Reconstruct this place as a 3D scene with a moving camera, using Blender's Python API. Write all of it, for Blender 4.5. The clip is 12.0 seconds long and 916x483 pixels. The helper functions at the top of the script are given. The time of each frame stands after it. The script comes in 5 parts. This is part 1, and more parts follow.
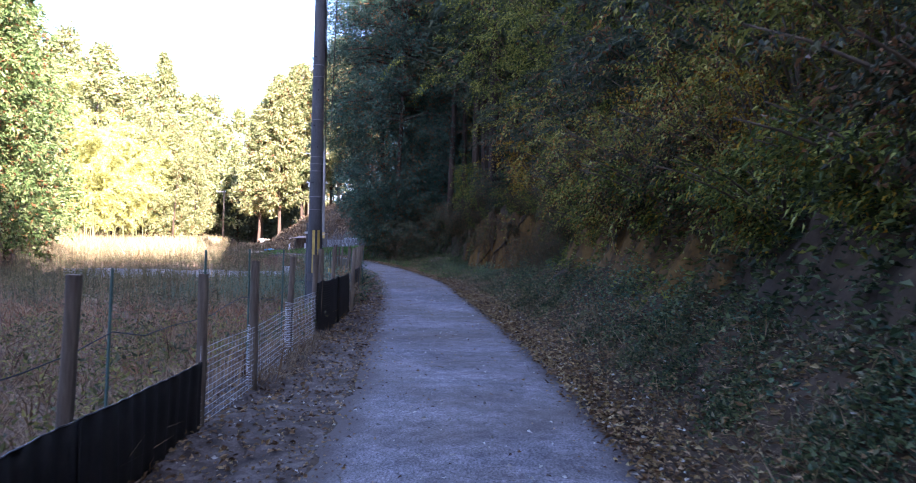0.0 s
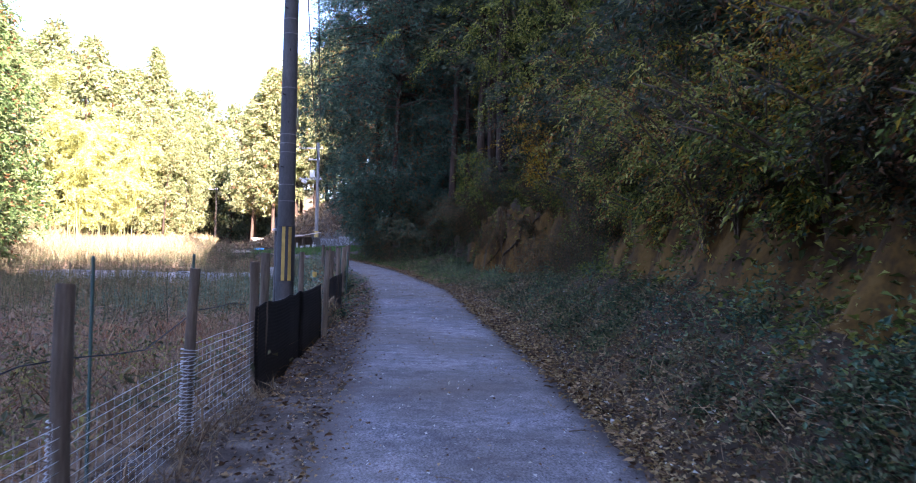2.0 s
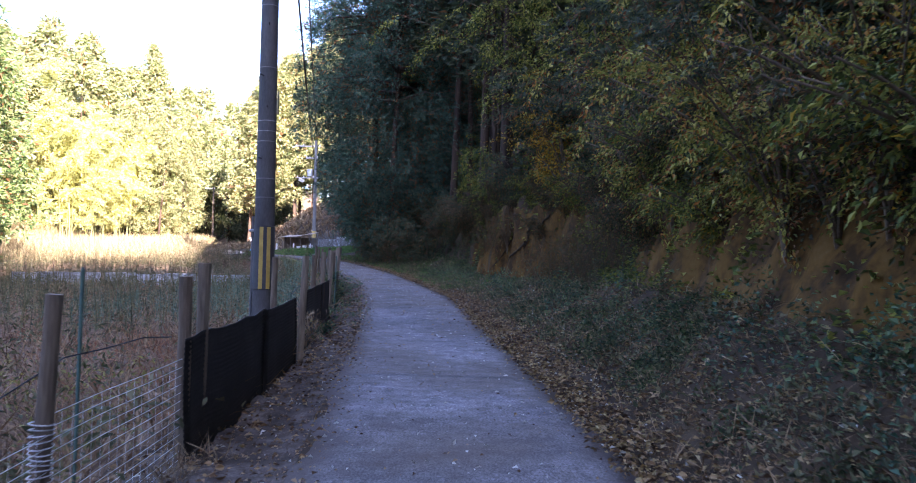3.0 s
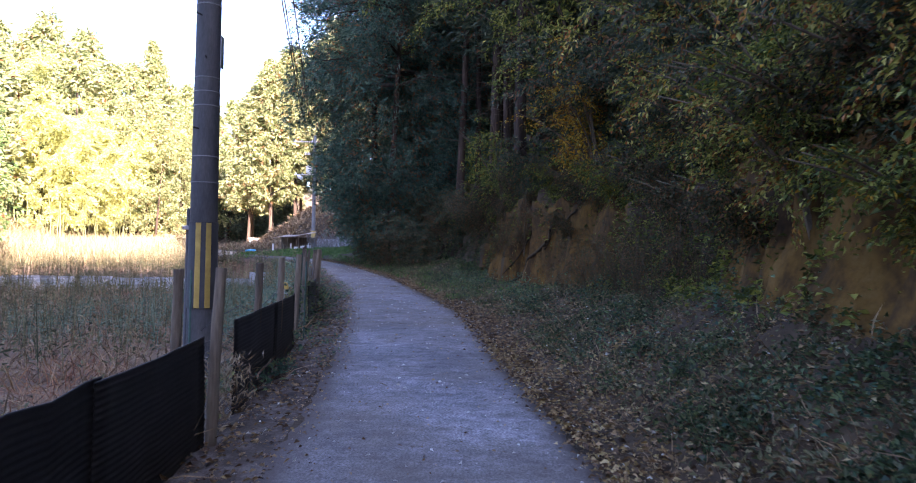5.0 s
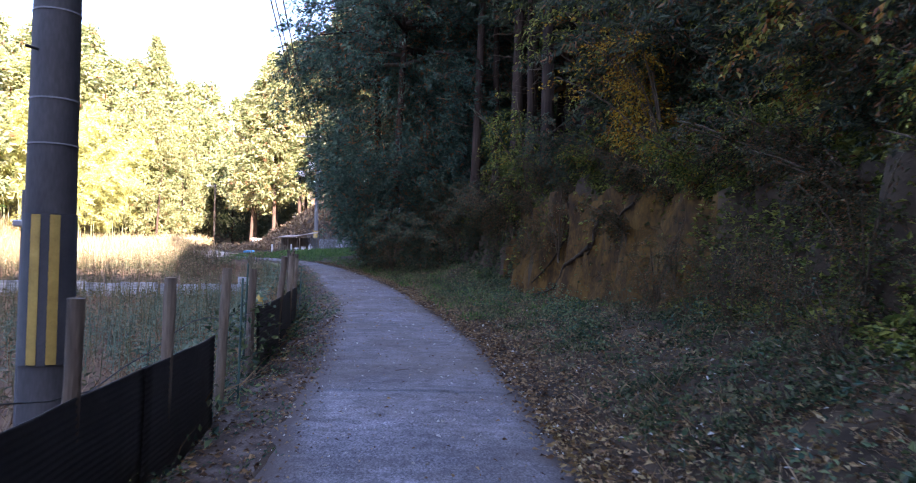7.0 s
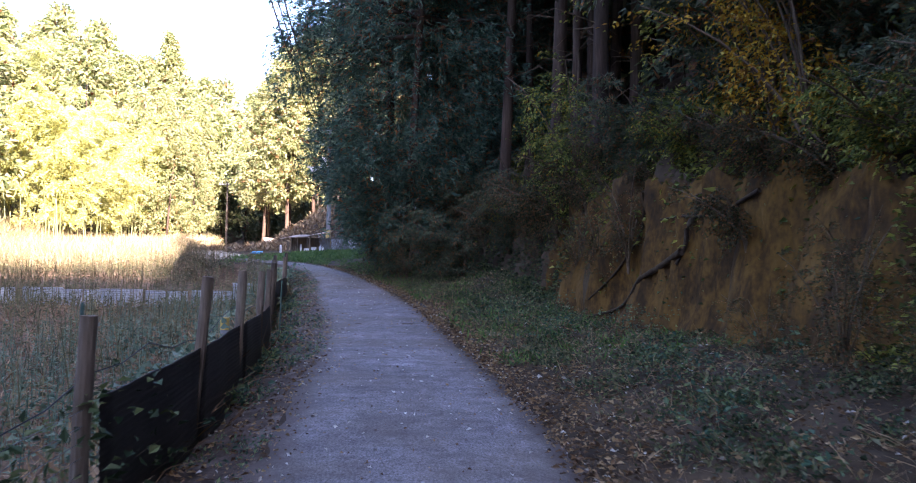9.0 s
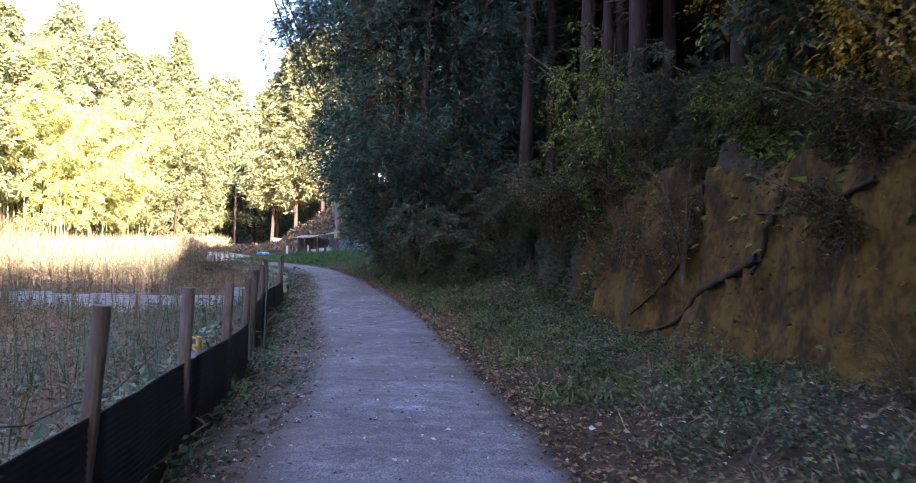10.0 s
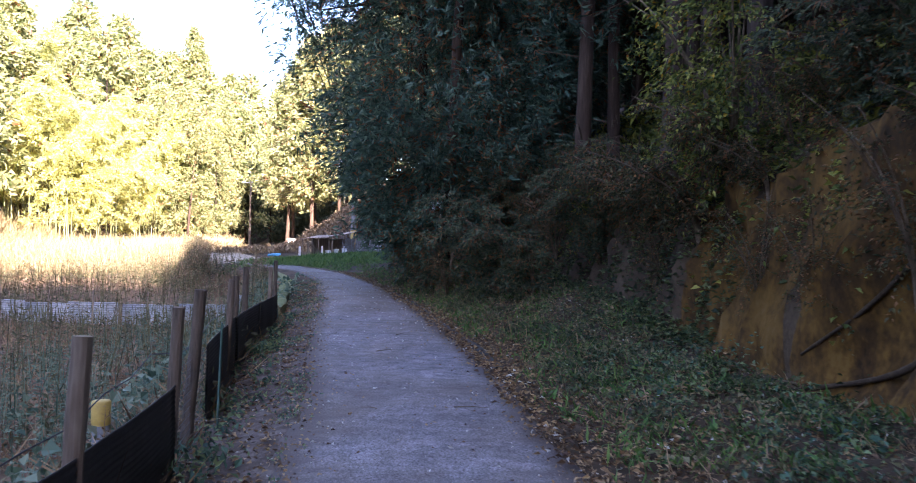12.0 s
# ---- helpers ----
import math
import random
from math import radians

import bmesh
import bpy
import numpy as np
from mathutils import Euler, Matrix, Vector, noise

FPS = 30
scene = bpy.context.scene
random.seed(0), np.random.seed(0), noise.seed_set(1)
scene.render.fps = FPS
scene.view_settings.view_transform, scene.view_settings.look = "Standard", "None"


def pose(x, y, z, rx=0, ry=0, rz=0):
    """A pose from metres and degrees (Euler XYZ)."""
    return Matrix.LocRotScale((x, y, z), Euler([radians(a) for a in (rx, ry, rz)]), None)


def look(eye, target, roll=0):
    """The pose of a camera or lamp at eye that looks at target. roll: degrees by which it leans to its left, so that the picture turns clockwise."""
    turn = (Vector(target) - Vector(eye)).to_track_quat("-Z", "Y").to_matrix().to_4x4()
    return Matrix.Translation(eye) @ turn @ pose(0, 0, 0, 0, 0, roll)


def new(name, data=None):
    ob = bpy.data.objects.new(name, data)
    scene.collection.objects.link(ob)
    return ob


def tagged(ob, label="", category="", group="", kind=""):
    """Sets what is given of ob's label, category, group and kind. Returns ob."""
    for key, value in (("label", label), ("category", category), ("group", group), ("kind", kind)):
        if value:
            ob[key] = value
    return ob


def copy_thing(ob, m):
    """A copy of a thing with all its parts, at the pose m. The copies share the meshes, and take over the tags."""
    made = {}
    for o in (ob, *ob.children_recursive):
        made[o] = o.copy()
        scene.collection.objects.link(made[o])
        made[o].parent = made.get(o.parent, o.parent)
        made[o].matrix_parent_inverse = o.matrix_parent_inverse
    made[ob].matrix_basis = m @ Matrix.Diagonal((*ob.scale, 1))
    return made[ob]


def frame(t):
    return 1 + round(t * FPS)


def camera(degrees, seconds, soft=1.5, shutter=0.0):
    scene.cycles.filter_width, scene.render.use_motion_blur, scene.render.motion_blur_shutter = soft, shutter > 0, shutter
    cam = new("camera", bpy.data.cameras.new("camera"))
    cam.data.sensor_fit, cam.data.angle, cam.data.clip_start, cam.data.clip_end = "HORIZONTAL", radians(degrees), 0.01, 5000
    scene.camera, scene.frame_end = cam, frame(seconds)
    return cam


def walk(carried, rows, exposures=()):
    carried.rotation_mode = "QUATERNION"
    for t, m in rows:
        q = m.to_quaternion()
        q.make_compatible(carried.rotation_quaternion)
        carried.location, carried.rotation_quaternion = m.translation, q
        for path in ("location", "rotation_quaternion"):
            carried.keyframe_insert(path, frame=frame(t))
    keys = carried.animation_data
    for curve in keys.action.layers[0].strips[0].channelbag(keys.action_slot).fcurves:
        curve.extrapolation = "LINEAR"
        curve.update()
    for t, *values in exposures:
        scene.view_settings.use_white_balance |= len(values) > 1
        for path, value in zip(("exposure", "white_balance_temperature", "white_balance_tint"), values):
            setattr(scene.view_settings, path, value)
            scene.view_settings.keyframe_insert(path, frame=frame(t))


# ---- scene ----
cam = camera(63.7, 12.0, 1.0, 0.3)
METRES, EYE, TILT, LEAN, TURN = 23.4, 1.5, 0.0, 0.0, 0.0
ROWS = [
    (0.0, 0.0, 0.0, 0.0, -0.03, 1.85, -0.98),
    (0.5, -0.0014, 0.0427, 0.0011, -0.05, 1.83, -0.99),
    (1.0, -0.0032, 0.0838, 0.0026, -0.07, 1.79, -0.99),
    (1.5, -0.0065, 0.1241, 0.004, -0.12, 1.78, -1.03),
    (2.0, -0.0079, 0.1644, 0.0056, -0.13, 1.79, -1.05),
    (2.5, -0.0099, 0.2047, 0.008, -0.14, 1.78, -1.05),
    (3.0, -0.0102, 0.246, 0.01, -0.08, 1.79, -1.07),
    (5.0, -0.0131, 0.3959, 0.0152, 0.35, 1.74, -0.92),
    (5.5, -0.0141, 0.4379, 0.0172, 0.5, 1.73, -0.93),
    (6.0, -0.0163, 0.4809, 0.0192, 0.65, 1.74, -0.95),
    (6.5, -0.0184, 0.5241, 0.0205, 0.83, 1.74, -0.98),
    (7.0, -0.0222, 0.568, 0.0222, 1.05, 1.75, -1.02),
    (9.0, -0.0366, 0.7447, 0.0306, 2.45, 1.66, -1.01),
    (9.5, -0.0408, 0.7873, 0.0327, 2.88, 1.65, -1.0),
    (10.0, -0.0449, 0.8299, 0.0348, 3.31, 1.64, -1.0),
    (10.5, -0.0521, 0.8708, 0.0365, 3.64, 1.66, -1.01),
    (11.0, -0.059, 0.9119, 0.0374, 3.96, 1.65, -0.98),
    (11.5, -0.0663, 0.9531, 0.0387, 4.32, 1.63, -0.97),
    (12.0, -0.0748, 0.9949, 0.0392, 4.73, 1.64, -0.97),
]
walk(cam, [(t, pose(0, 0, EYE, TILT, LEAN, TURN) @ pose(METRES * x, METRES * y, METRES * z, 90 + pitch, roll, yaw)) for t, x, y, z, yaw, pitch, roll in ROWS], [(0.0, 3.18, 5650, 31), (5.0, 3.24, 5870, 31), (12.0, 3.24, 5930, 31)])

# ---- world, sun, exposure ----
SUN_AZ, SUN_EL = radians(149.5), radians(27)   # azimuth clockwise from +y, elevation
world = bpy.data.worlds.new("world")
scene.world = world
world.use_nodes = True
wn = world.node_tree
sky = wn.nodes.new("ShaderNodeTexSky")
sky.sky_type = "NISHITA"
sky.sun_disc = False
sky.sun_elevation = SUN_EL
sky.sun_rotation = SUN_AZ
sky.air_density, sky.dust_density, sky.ozone_density = 1.0, 1.5, 1.5
wn.nodes["Background"].inputs[1].default_value = 0.12
wn.links.new(sky.outputs[0], wn.nodes["Background"].inputs[0])
SUN_DIR = Vector((math.sin(SUN_AZ) * math.cos(SUN_EL), math.cos(SUN_AZ) * math.cos(SUN_EL), math.sin(SUN_EL)))
sun = new("sun", bpy.data.lights.new("sun", "SUN"))
sun.data.energy, sun.data.angle, sun.data.color = 6.0, radians(0.5), (1.0, 0.9, 0.72)
sun.matrix_world = look((0, 0, 60), Vector((0, 0, 60)) - SUN_DIR)

rng = np.random.default_rng(7)


# ---- materials ----
def mat(name, stops, scale=3.0, rough=0.85, bump=0.25, fine=40.0, vary=0.0, island=False, stretch=(1, 1, 1), trans=0.0, metal=0.0, spec=0.3):
    """Noise-driven colour over two scales, grain bump; vary shifts value per object or per island."""
    m = bpy.data.materials.new(name)
    m.use_nodes = True
    nt = m.node_tree
    b = nt.nodes["Principled BSDF"]
    co = nt.nodes.new("ShaderNodeTexCoord")
    mp = nt.nodes.new("ShaderNodeMapping")
    mp.inputs["Scale"].default_value = stretch
    nt.links.new(co.outputs["Object"], mp.inputs[0])
    n1 = nt.nodes.new("ShaderNodeTexNoise")
    n1.inputs["Scale"].default_value, n1.inputs["Detail"].default_value, n1.inputs["Roughness"].default_value = scale, 6, 0.65
    n2 = nt.nodes.new("ShaderNodeTexNoise")
    n2.inputs["Scale"].default_value, n2.inputs["Detail"].default_value = fine, 4
    nt.links.new(mp.outputs[0], n1.inputs[0])
    nt.links.new(mp.outputs[0], n2.inputs[0])
    add = nt.nodes.new("ShaderNodeMath")
    add.operation = "MULTIPLY_ADD"
    add.inputs[1].default_value = 0.35
    nt.links.new(n2.outputs[0], add.inputs[0])
    sub = nt.nodes.new("ShaderNodeMath")
    sub.operation = "SUBTRACT"
    sub.inputs[1].default_value = 0.175
    nt.links.new(n1.outputs[0], sub.inputs[0])
    nt.links.new(sub.outputs[0], add.inputs[2])
    fac = add.outputs[0]
    if vary:
        if island:
            r = nt.nodes.new("ShaderNodeNewGeometry").outputs["Random Per Island"]
        else:
            r = nt.nodes.new("ShaderNodeObjectInfo").outputs["Random"]
        v = nt.nodes.new("ShaderNodeMath")
        v.operation = "MULTIPLY_ADD"
        v.inputs[1].default_value = vary
        nt.links.new(r, v.inputs[0])
        nt.links.new(fac, v.inputs[2])
        w = nt.nodes.new("ShaderNodeMath")
        w.operation = "SUBTRACT"
        w.inputs[1].default_value = vary * 0.5
        nt.links.new(v.outputs[0], w.inputs[0])
        fac = w.outputs[0]
    ramp = nt.nodes.new("ShaderNodeValToRGB")
    e = ramp.color_ramp.elements
    while len(e) < len(stops):
        e.new(0.5)
    for k, (p, c) in enumerate(stops):
        e[k].position, e[k].color = p, (*c, 1)
    nt.links.new(fac, ramp.inputs[0])
    nt.links.new(ramp.outputs[0], b.inputs["Base Color"])
    b.inputs["Roughness"].default_value = rough
    b.inputs["Metallic"].default_value = metal
    b.inputs["Specular IOR Level"].default_value = spec
    if bump:
        bp = nt.nodes.new("ShaderNodeBump")
        bp.inputs["Strength"].default_value, bp.inputs["Distance"].default_value = bump, 0.02
        nt.links.new(add.outputs[0], bp.inputs["Height"])
        nt.links.new(bp.outputs[0], b.inputs["Normal"])
    if trans:
        t = nt.nodes.new("ShaderNodeBsdfTranslucent")
        nt.links.new(ramp.outputs[0], t.inputs[0])
        mix = nt.nodes.new("ShaderNodeMixShader")
        mix.inputs[0].default_value = trans
        nt.links.new(b.outputs[0], mix.inputs[1])
        nt.links.new(t.outputs[0], mix.inputs[2])
        nt.links.new(mix.outputs[0], nt.nodes["Material Output"].inputs[0])
    return m


def leafmat(name, dark, mid, light, trans=0.3, rough=0.55):
    return mat(name, [(0.1, dark), (0.5, mid), (0.9, light)], 1.2, rough, 0, 6, 0.9, True, trans=trans)


def road_material():
    """Worn concrete: blotches, fine aggregate, cross streaks and dirt toward the edges."""
    m = mat("concrete_road", [(0.22, (0.067, 0.06, 0.063)), (0.5, (0.155, 0.141, 0.148)), (0.78, (0.27, 0.25, 0.26))], 0.8, 0.8, 0.7, 55)
    nt = m.node_tree
    b = nt.nodes["Principled BSDF"]
    old = b.inputs["Base Color"].links[0].from_socket
    co = nt.nodes.new("ShaderNodeTexCoord")
    mp = nt.nodes.new("ShaderNodeMapping")
    mp.inputs["Scale"].default_value = (1.6, 5, 1)
    st = nt.nodes.new("ShaderNodeTexNoise")
    st.inputs["Scale"].default_value, st.inputs["Detail"].default_value = 1.5, 6
    nt.links.new(co.outputs["Object"], mp.inputs[0])
    nt.links.new(mp.outputs[0], st.inputs[0])
    sp = nt.nodes.new("ShaderNodeTexNoise")
    sp.inputs["Scale"].default_value, sp.inputs["Detail"].default_value = 62, 3
    nt.links.new(co.outputs["Object"], sp.inputs[0])
    md = nt.nodes.new("ShaderNodeTexNoise")
    md.inputs["Scale"].default_value, md.inputs["Detail"].default_value, md.inputs["Roughness"].default_value = 7, 5, 0.75
    nt.links.new(co.outputs["Object"], md.inputs[0])
    for src, lo, hi, amount in ((st, 0.65, 1.3, 0.7), (md, 0.45, 1.55, 0.85), (sp, 0.25, 1.95, 1.0)):
        mr = nt.nodes.new("ShaderNodeMapRange")
        mr.inputs[1].default_value, mr.inputs[2].default_value, mr.inputs[3].default_value, mr.inputs[4].default_value = 0.3, 0.7, lo, hi
        nt.links.new(src.outputs[0], mr.inputs[0])
        mx = nt.nodes.new("ShaderNodeMix")
        mx.data_type, mx.blend_type = "RGBA", "MULTIPLY"
        mx.inputs[0].default_value = amount
        nt.links.new(old, mx.inputs[6])
        nt.links.new(mr.outputs[0], mx.inputs[7])
        old = mx.outputs[2]
    big = nt.nodes.new("ShaderNodeTexNoise")
    big.inputs["Scale"].default_value, big.inputs["Detail"].default_value, big.inputs["Roughness"].default_value = 0.45, 8, 0.7
    nt.links.new(co.outputs["Object"], big.inputs[0])
    mr = nt.nodes.new("ShaderNodeMapRange")
    mr.inputs[1].default_value, mr.inputs[2].default_value, mr.inputs[3].default_value, mr.inputs[4].default_value = 0.38, 0.66, 0, 0.75
    nt.links.new(big.outputs[0], mr.inputs[0])
    mx = nt.nodes.new("ShaderNodeMix")
    mx.data_type = "RGBA"
    nt.links.new(mr.outputs[0], mx.inputs[0])
    nt.links.new(old, mx.inputs[6])
    mx.inputs[7].default_value = (0.115, 0.085, 0.06, 1)
    # soil trodden and washed in from the verges
    at = nt.nodes.new("ShaderNodeAttribute")
    at.attribute_name = "grime"
    br = nt.nodes.new("ShaderNodeTexNoise")
    br.inputs["Scale"].default_value, br.inputs["Detail"].default_value, br.inputs["Roughness"].default_value = 3.2, 8, 0.75
    nt.links.new(co.outputs["Object"], br.inputs[0])
    sm = nt.nodes.new("ShaderNodeMath")
    sm.operation = "ADD"
    nt.links.new(at.outputs["Fac"], sm.inputs[0])
    nt.links.new(br.outputs[0], sm.inputs[1])
    gr = nt.nodes.new("ShaderNodeMapRange")
    gr.inputs[1].default_value, gr.inputs[2].default_value, gr.inputs[3].default_value, gr.inputs[4].default_value = 0.72, 1.25, 0, 0.9
    nt.links.new(sm.outputs[0], gr.inputs[0])
    soil = nt.nodes.new("ShaderNodeMix")
    soil.data_type = "RGBA"
    nt.links.new(gr.outputs[0], soil.inputs[0])
    nt.links.new(mx.outputs[2], soil.inputs[6])
    soil.inputs[7].default_value = (0.085, 0.063, 0.05, 1)
    nt.links.new(soil.outputs[2], b.inputs["Base Color"])
    return m


M_ROAD = road_material()
M_SOIL = mat("soil_and_litter", [(0.25, (0.018, 0.011, 0.006)), (0.5, (0.05, 0.031, 0.016)), (0.8, (0.11, 0.072, 0.04))], 1.3, 0.95, 1.0, 22)
M_CLIFF = mat("bare_earth_cliff", [(0.3, (0.013, 0.006, 0.001)), (0.45, (0.055, 0.025, 0.004)), (0.6, (0.13, 0.064, 0.01)), (0.8, (0.16, 0.094, 0.03))], 2.2, 0.95, 1.0, 19, stretch=(1, 1, 0.6))
M_FIELD = mat("dry_field_soil", [(0.25, (0.05, 0.03, 0.018)), (0.5, (0.14, 0.085, 0.048)), (0.8, (0.26, 0.17, 0.095))], 0.8, 0.95, 0.8, 18)
M_DIRT = mat("pale_dirt_track", [(0.25, (0.22, 0.18, 0.12)), (0.5, (0.34, 0.28, 0.2)), (0.8, (0.45, 0.39, 0.3))], 0.9, 0.95, 0.8, 18)
M_WOOD = mat("weathered_post_wood", [(0.2, (0.045, 0.034, 0.024)), (0.5, (0.135, 0.103, 0.075)), (0.85, (0.27, 0.225, 0.165))], 9, 0.85, 0.6, 60, 0.3, stretch=(1, 1, 0.12))
M_POLE = mat("grey_concrete_pole", [(0.25, (0.1, 0.1, 0.1)), (0.5, (0.15, 0.15, 0.15)), (0.8, (0.21, 0.21, 0.205))], 2.5, 0.75, 0.15, 60, stretch=(1, 1, 0.25))
M_POLEDARK = mat("dark_weathered_concrete", [(0.25, (0.04, 0.04, 0.042)), (0.5, (0.07, 0.07, 0.072)), (0.8, (0.12, 0.12, 0.12))], 2.5, 0.7, 0.2, 60, stretch=(1, 1, 0.25))
M_BLACK = mat("black_plastic_sheet", [(0.25, (0.014, 0.013, 0.012)), (0.6, (0.028, 0.026, 0.024)), (0.9, (0.06, 0.054, 0.048))], 4, 0.6, 0.15, 50)
M_YELLOW = mat("faded_yellow", [(0.2, (0.26, 0.18, 0.05)), (0.6, (0.42, 0.3, 0.075)), (0.9, (0.52, 0.39, 0.12))], 7, 0.6, 0.1, 60)
M_STEEL = mat("galvanised_steel", [(0.2, (0.3, 0.31, 0.32)), (0.6, (0.5, 0.51, 0.52)), (0.9, (0.6, 0.61, 0.62))], 12, 0.45, 0.1, 80, metal=0.7)
M_WIRE = mat("white_coated_wire", [(0.2, (0.5, 0.5, 0.5)), (0.7, (0.72, 0.72, 0.72))], 12, 0.5, 0, 80)
M_GREENPOST = mat("green_plastic_stake", [(0.2, (0.012, 0.03, 0.02)), (0.7, (0.03, 0.07, 0.045))], 12, 0.5, 0.1, 80)
M_RUST = mat("rusty_tin_roof", [(0.25, (0.15, 0.09, 0.06)), (0.5, (0.36, 0.29, 0.24)), (0.8, (0.5, 0.46, 0.42))], 1.6, 0.7, 0.3, 20)
M_TIN = mat("pale_corrugated_sheet", [(0.25, (0.3, 0.33, 0.36)), (0.6, (0.45, 0.48, 0.52)), (0.9, (0.55, 0.58, 0.62))], 2.5, 0.5, 0.1, 30, metal=0.2)
M_BARK = mat("conifer_bark", [(0.25, (0.022, 0.014, 0.009)), (0.5, (0.055, 0.034, 0.022)), (0.8, (0.12, 0.078, 0.055))], 5, 0.9, 0.9, 30, 0.2, stretch=(1, 1, 0.12))
M_TWIG = mat("brown_twig", [(0.25, (0.06, 0.04, 0.025)), (0.7, (0.18, 0.13, 0.08))], 8, 0.9, 0.3, 40)
M_CABLE = mat("black_cable", [(0.3, (0.012, 0.012, 0.012)), (0.8, (0.03, 0.03, 0.03))], 8, 0.6, 0, 40)
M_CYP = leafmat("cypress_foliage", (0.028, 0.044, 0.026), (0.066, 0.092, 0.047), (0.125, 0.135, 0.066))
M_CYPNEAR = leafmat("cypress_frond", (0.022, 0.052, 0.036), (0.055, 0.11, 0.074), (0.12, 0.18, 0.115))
# cypress foliage with the full sun already put into its paler colour
M_CYPSUN = leafmat("cypress_foliage_sunlit", (0.09, 0.12, 0.04), (0.25, 0.26, 0.1), (0.46, 0.43, 0.22), 0.45)
M_BROWNLEAF = leafmat("dead_brown_foliage", (0.09, 0.035, 0.012), (0.2, 0.085, 0.03), (0.3, 0.15, 0.06))
M_BAMBOO = leafmat("bamboo_foliage", (0.28, 0.29, 0.075), (0.5, 0.49, 0.15), (0.64, 0.6, 0.27), 0.45)
M_CULM = mat("bamboo_culm", [(0.25, (0.09, 0.1, 0.035)), (0.7, (0.2, 0.19, 0.08))], 5, 0.5, 0.1, 30)
M_BROAD = leafmat("broad_leaf", (0.042, 0.062, 0.014), (0.13, 0.165, 0.032), (0.34, 0.32, 0.06))
M_GOLD = leafmat("autumn_gold_leaf", (0.2, 0.085, 0.008), (0.43, 0.23, 0.018), (0.58, 0.37, 0.035), 0.4)
M_YELLOWGREEN = leafmat("yellow_green_leaf", (0.11, 0.12, 0.02), (0.26, 0.25, 0.045), (0.5, 0.42, 0.1))
M_ORANGE = leafmat("autumn_orange_leaf", (0.16, 0.05, 0.01), (0.36, 0.14, 0.025), (0.5, 0.26, 0.06))
# leaf colour darkened to hold the deep shade under the bank's trees
M_DUSK = leafmat("shaded_dark_leaf", (0.022, 0.026, 0.01), (0.055, 0.058, 0.022), (0.12, 0.105, 0.04))
M_IVY = leafmat("ground_ivy_leaf", (0.018, 0.034, 0.014), (0.046, 0.078, 0.03), (0.14, 0.16, 0.06))
M_LITTER = leafmat("fallen_leaf", (0.045, 0.022, 0.01), (0.15, 0.08, 0.033), (0.38, 0.25, 0.12), 0.1)
M_GOLDLITTER = leafmat("golden_fallen_leaf", (0.1, 0.055, 0.018), (0.26, 0.165, 0.055), (0.45, 0.34, 0.16), 0.1)
M_PALELITTER = leafmat("pale_fallen_leaf", (0.3, 0.27, 0.22), (0.45, 0.42, 0.36), (0.6, 0.57, 0.5), 0.1)
M_DRYGRASS = leafmat("dry_grass", (0.08, 0.044, 0.02), (0.2, 0.12, 0.058), (0.38, 0.26, 0.14), 0.25)
M_PALEGRASS = leafmat("pale_sunlit_grass", (0.16, 0.11, 0.05), (0.3, 0.23, 0.12), (0.45, 0.37, 0.2), 0.3)
M_ROOT = mat("dark_root_bark", [(0.25, (0.02, 0.012, 0.007)), (0.55, (0.05, 0.032, 0.018)), (0.85, (0.1, 0.07, 0.04))], 14, 0.9, 0.6, 50)
M_VERGE = mat("gritty_verge_dirt", [(0.25, (0.024, 0.016, 0.011)), (0.5, (0.08, 0.058, 0.044)), (0.78, (0.24, 0.2, 0.17))], 4.5, 0.95, 1.0, 50)
# paler than the sheet: the sky's gleam on its edge, put into colour
M_RIM = mat("sky_glint_edge", [(0.3, (0.05, 0.05, 0.055)), (0.8, (0.14, 0.14, 0.15))], 9, 0.25, 0, 40)
M_WEED = leafmat("field_weed", (0.05, 0.06, 0.03), (0.11, 0.115, 0.055), (0.21, 0.18, 0.09), 0.25)
M_PLUME = leafmat("dry_seed_plume", (0.1, 0.06, 0.03), (0.2, 0.13, 0.07), (0.32, 0.24, 0.14), 0.2)
M_YELLOWWEED = leafmat("yellowing_weed", (0.06, 0.065, 0.02), (0.15, 0.15, 0.045), (0.32, 0.28, 0.08), 0.3)
M_RUSSET = leafmat("russet_grass", (0.1, 0.035, 0.014), (0.24, 0.095, 0.04), (0.4, 0.2, 0.09), 0.25)
M_NEARSUN = leafmat("sunlit_green_foliage", (0.045, 0.085, 0.02), (0.12, 0.175, 0.05), (0.27, 0.3, 0.11), 0.35)
M_CLUMP = leafmat("bluish_weed_leaf", (0.03, 0.07, 0.045), (0.075, 0.14, 0.085), (0.2, 0.25, 0.1))
M_GRASS = leafmat("green_grass", (0.03, 0.075, 0.015), (0.07, 0.15, 0.03), (0.14, 0.22, 0.05), 0.3)


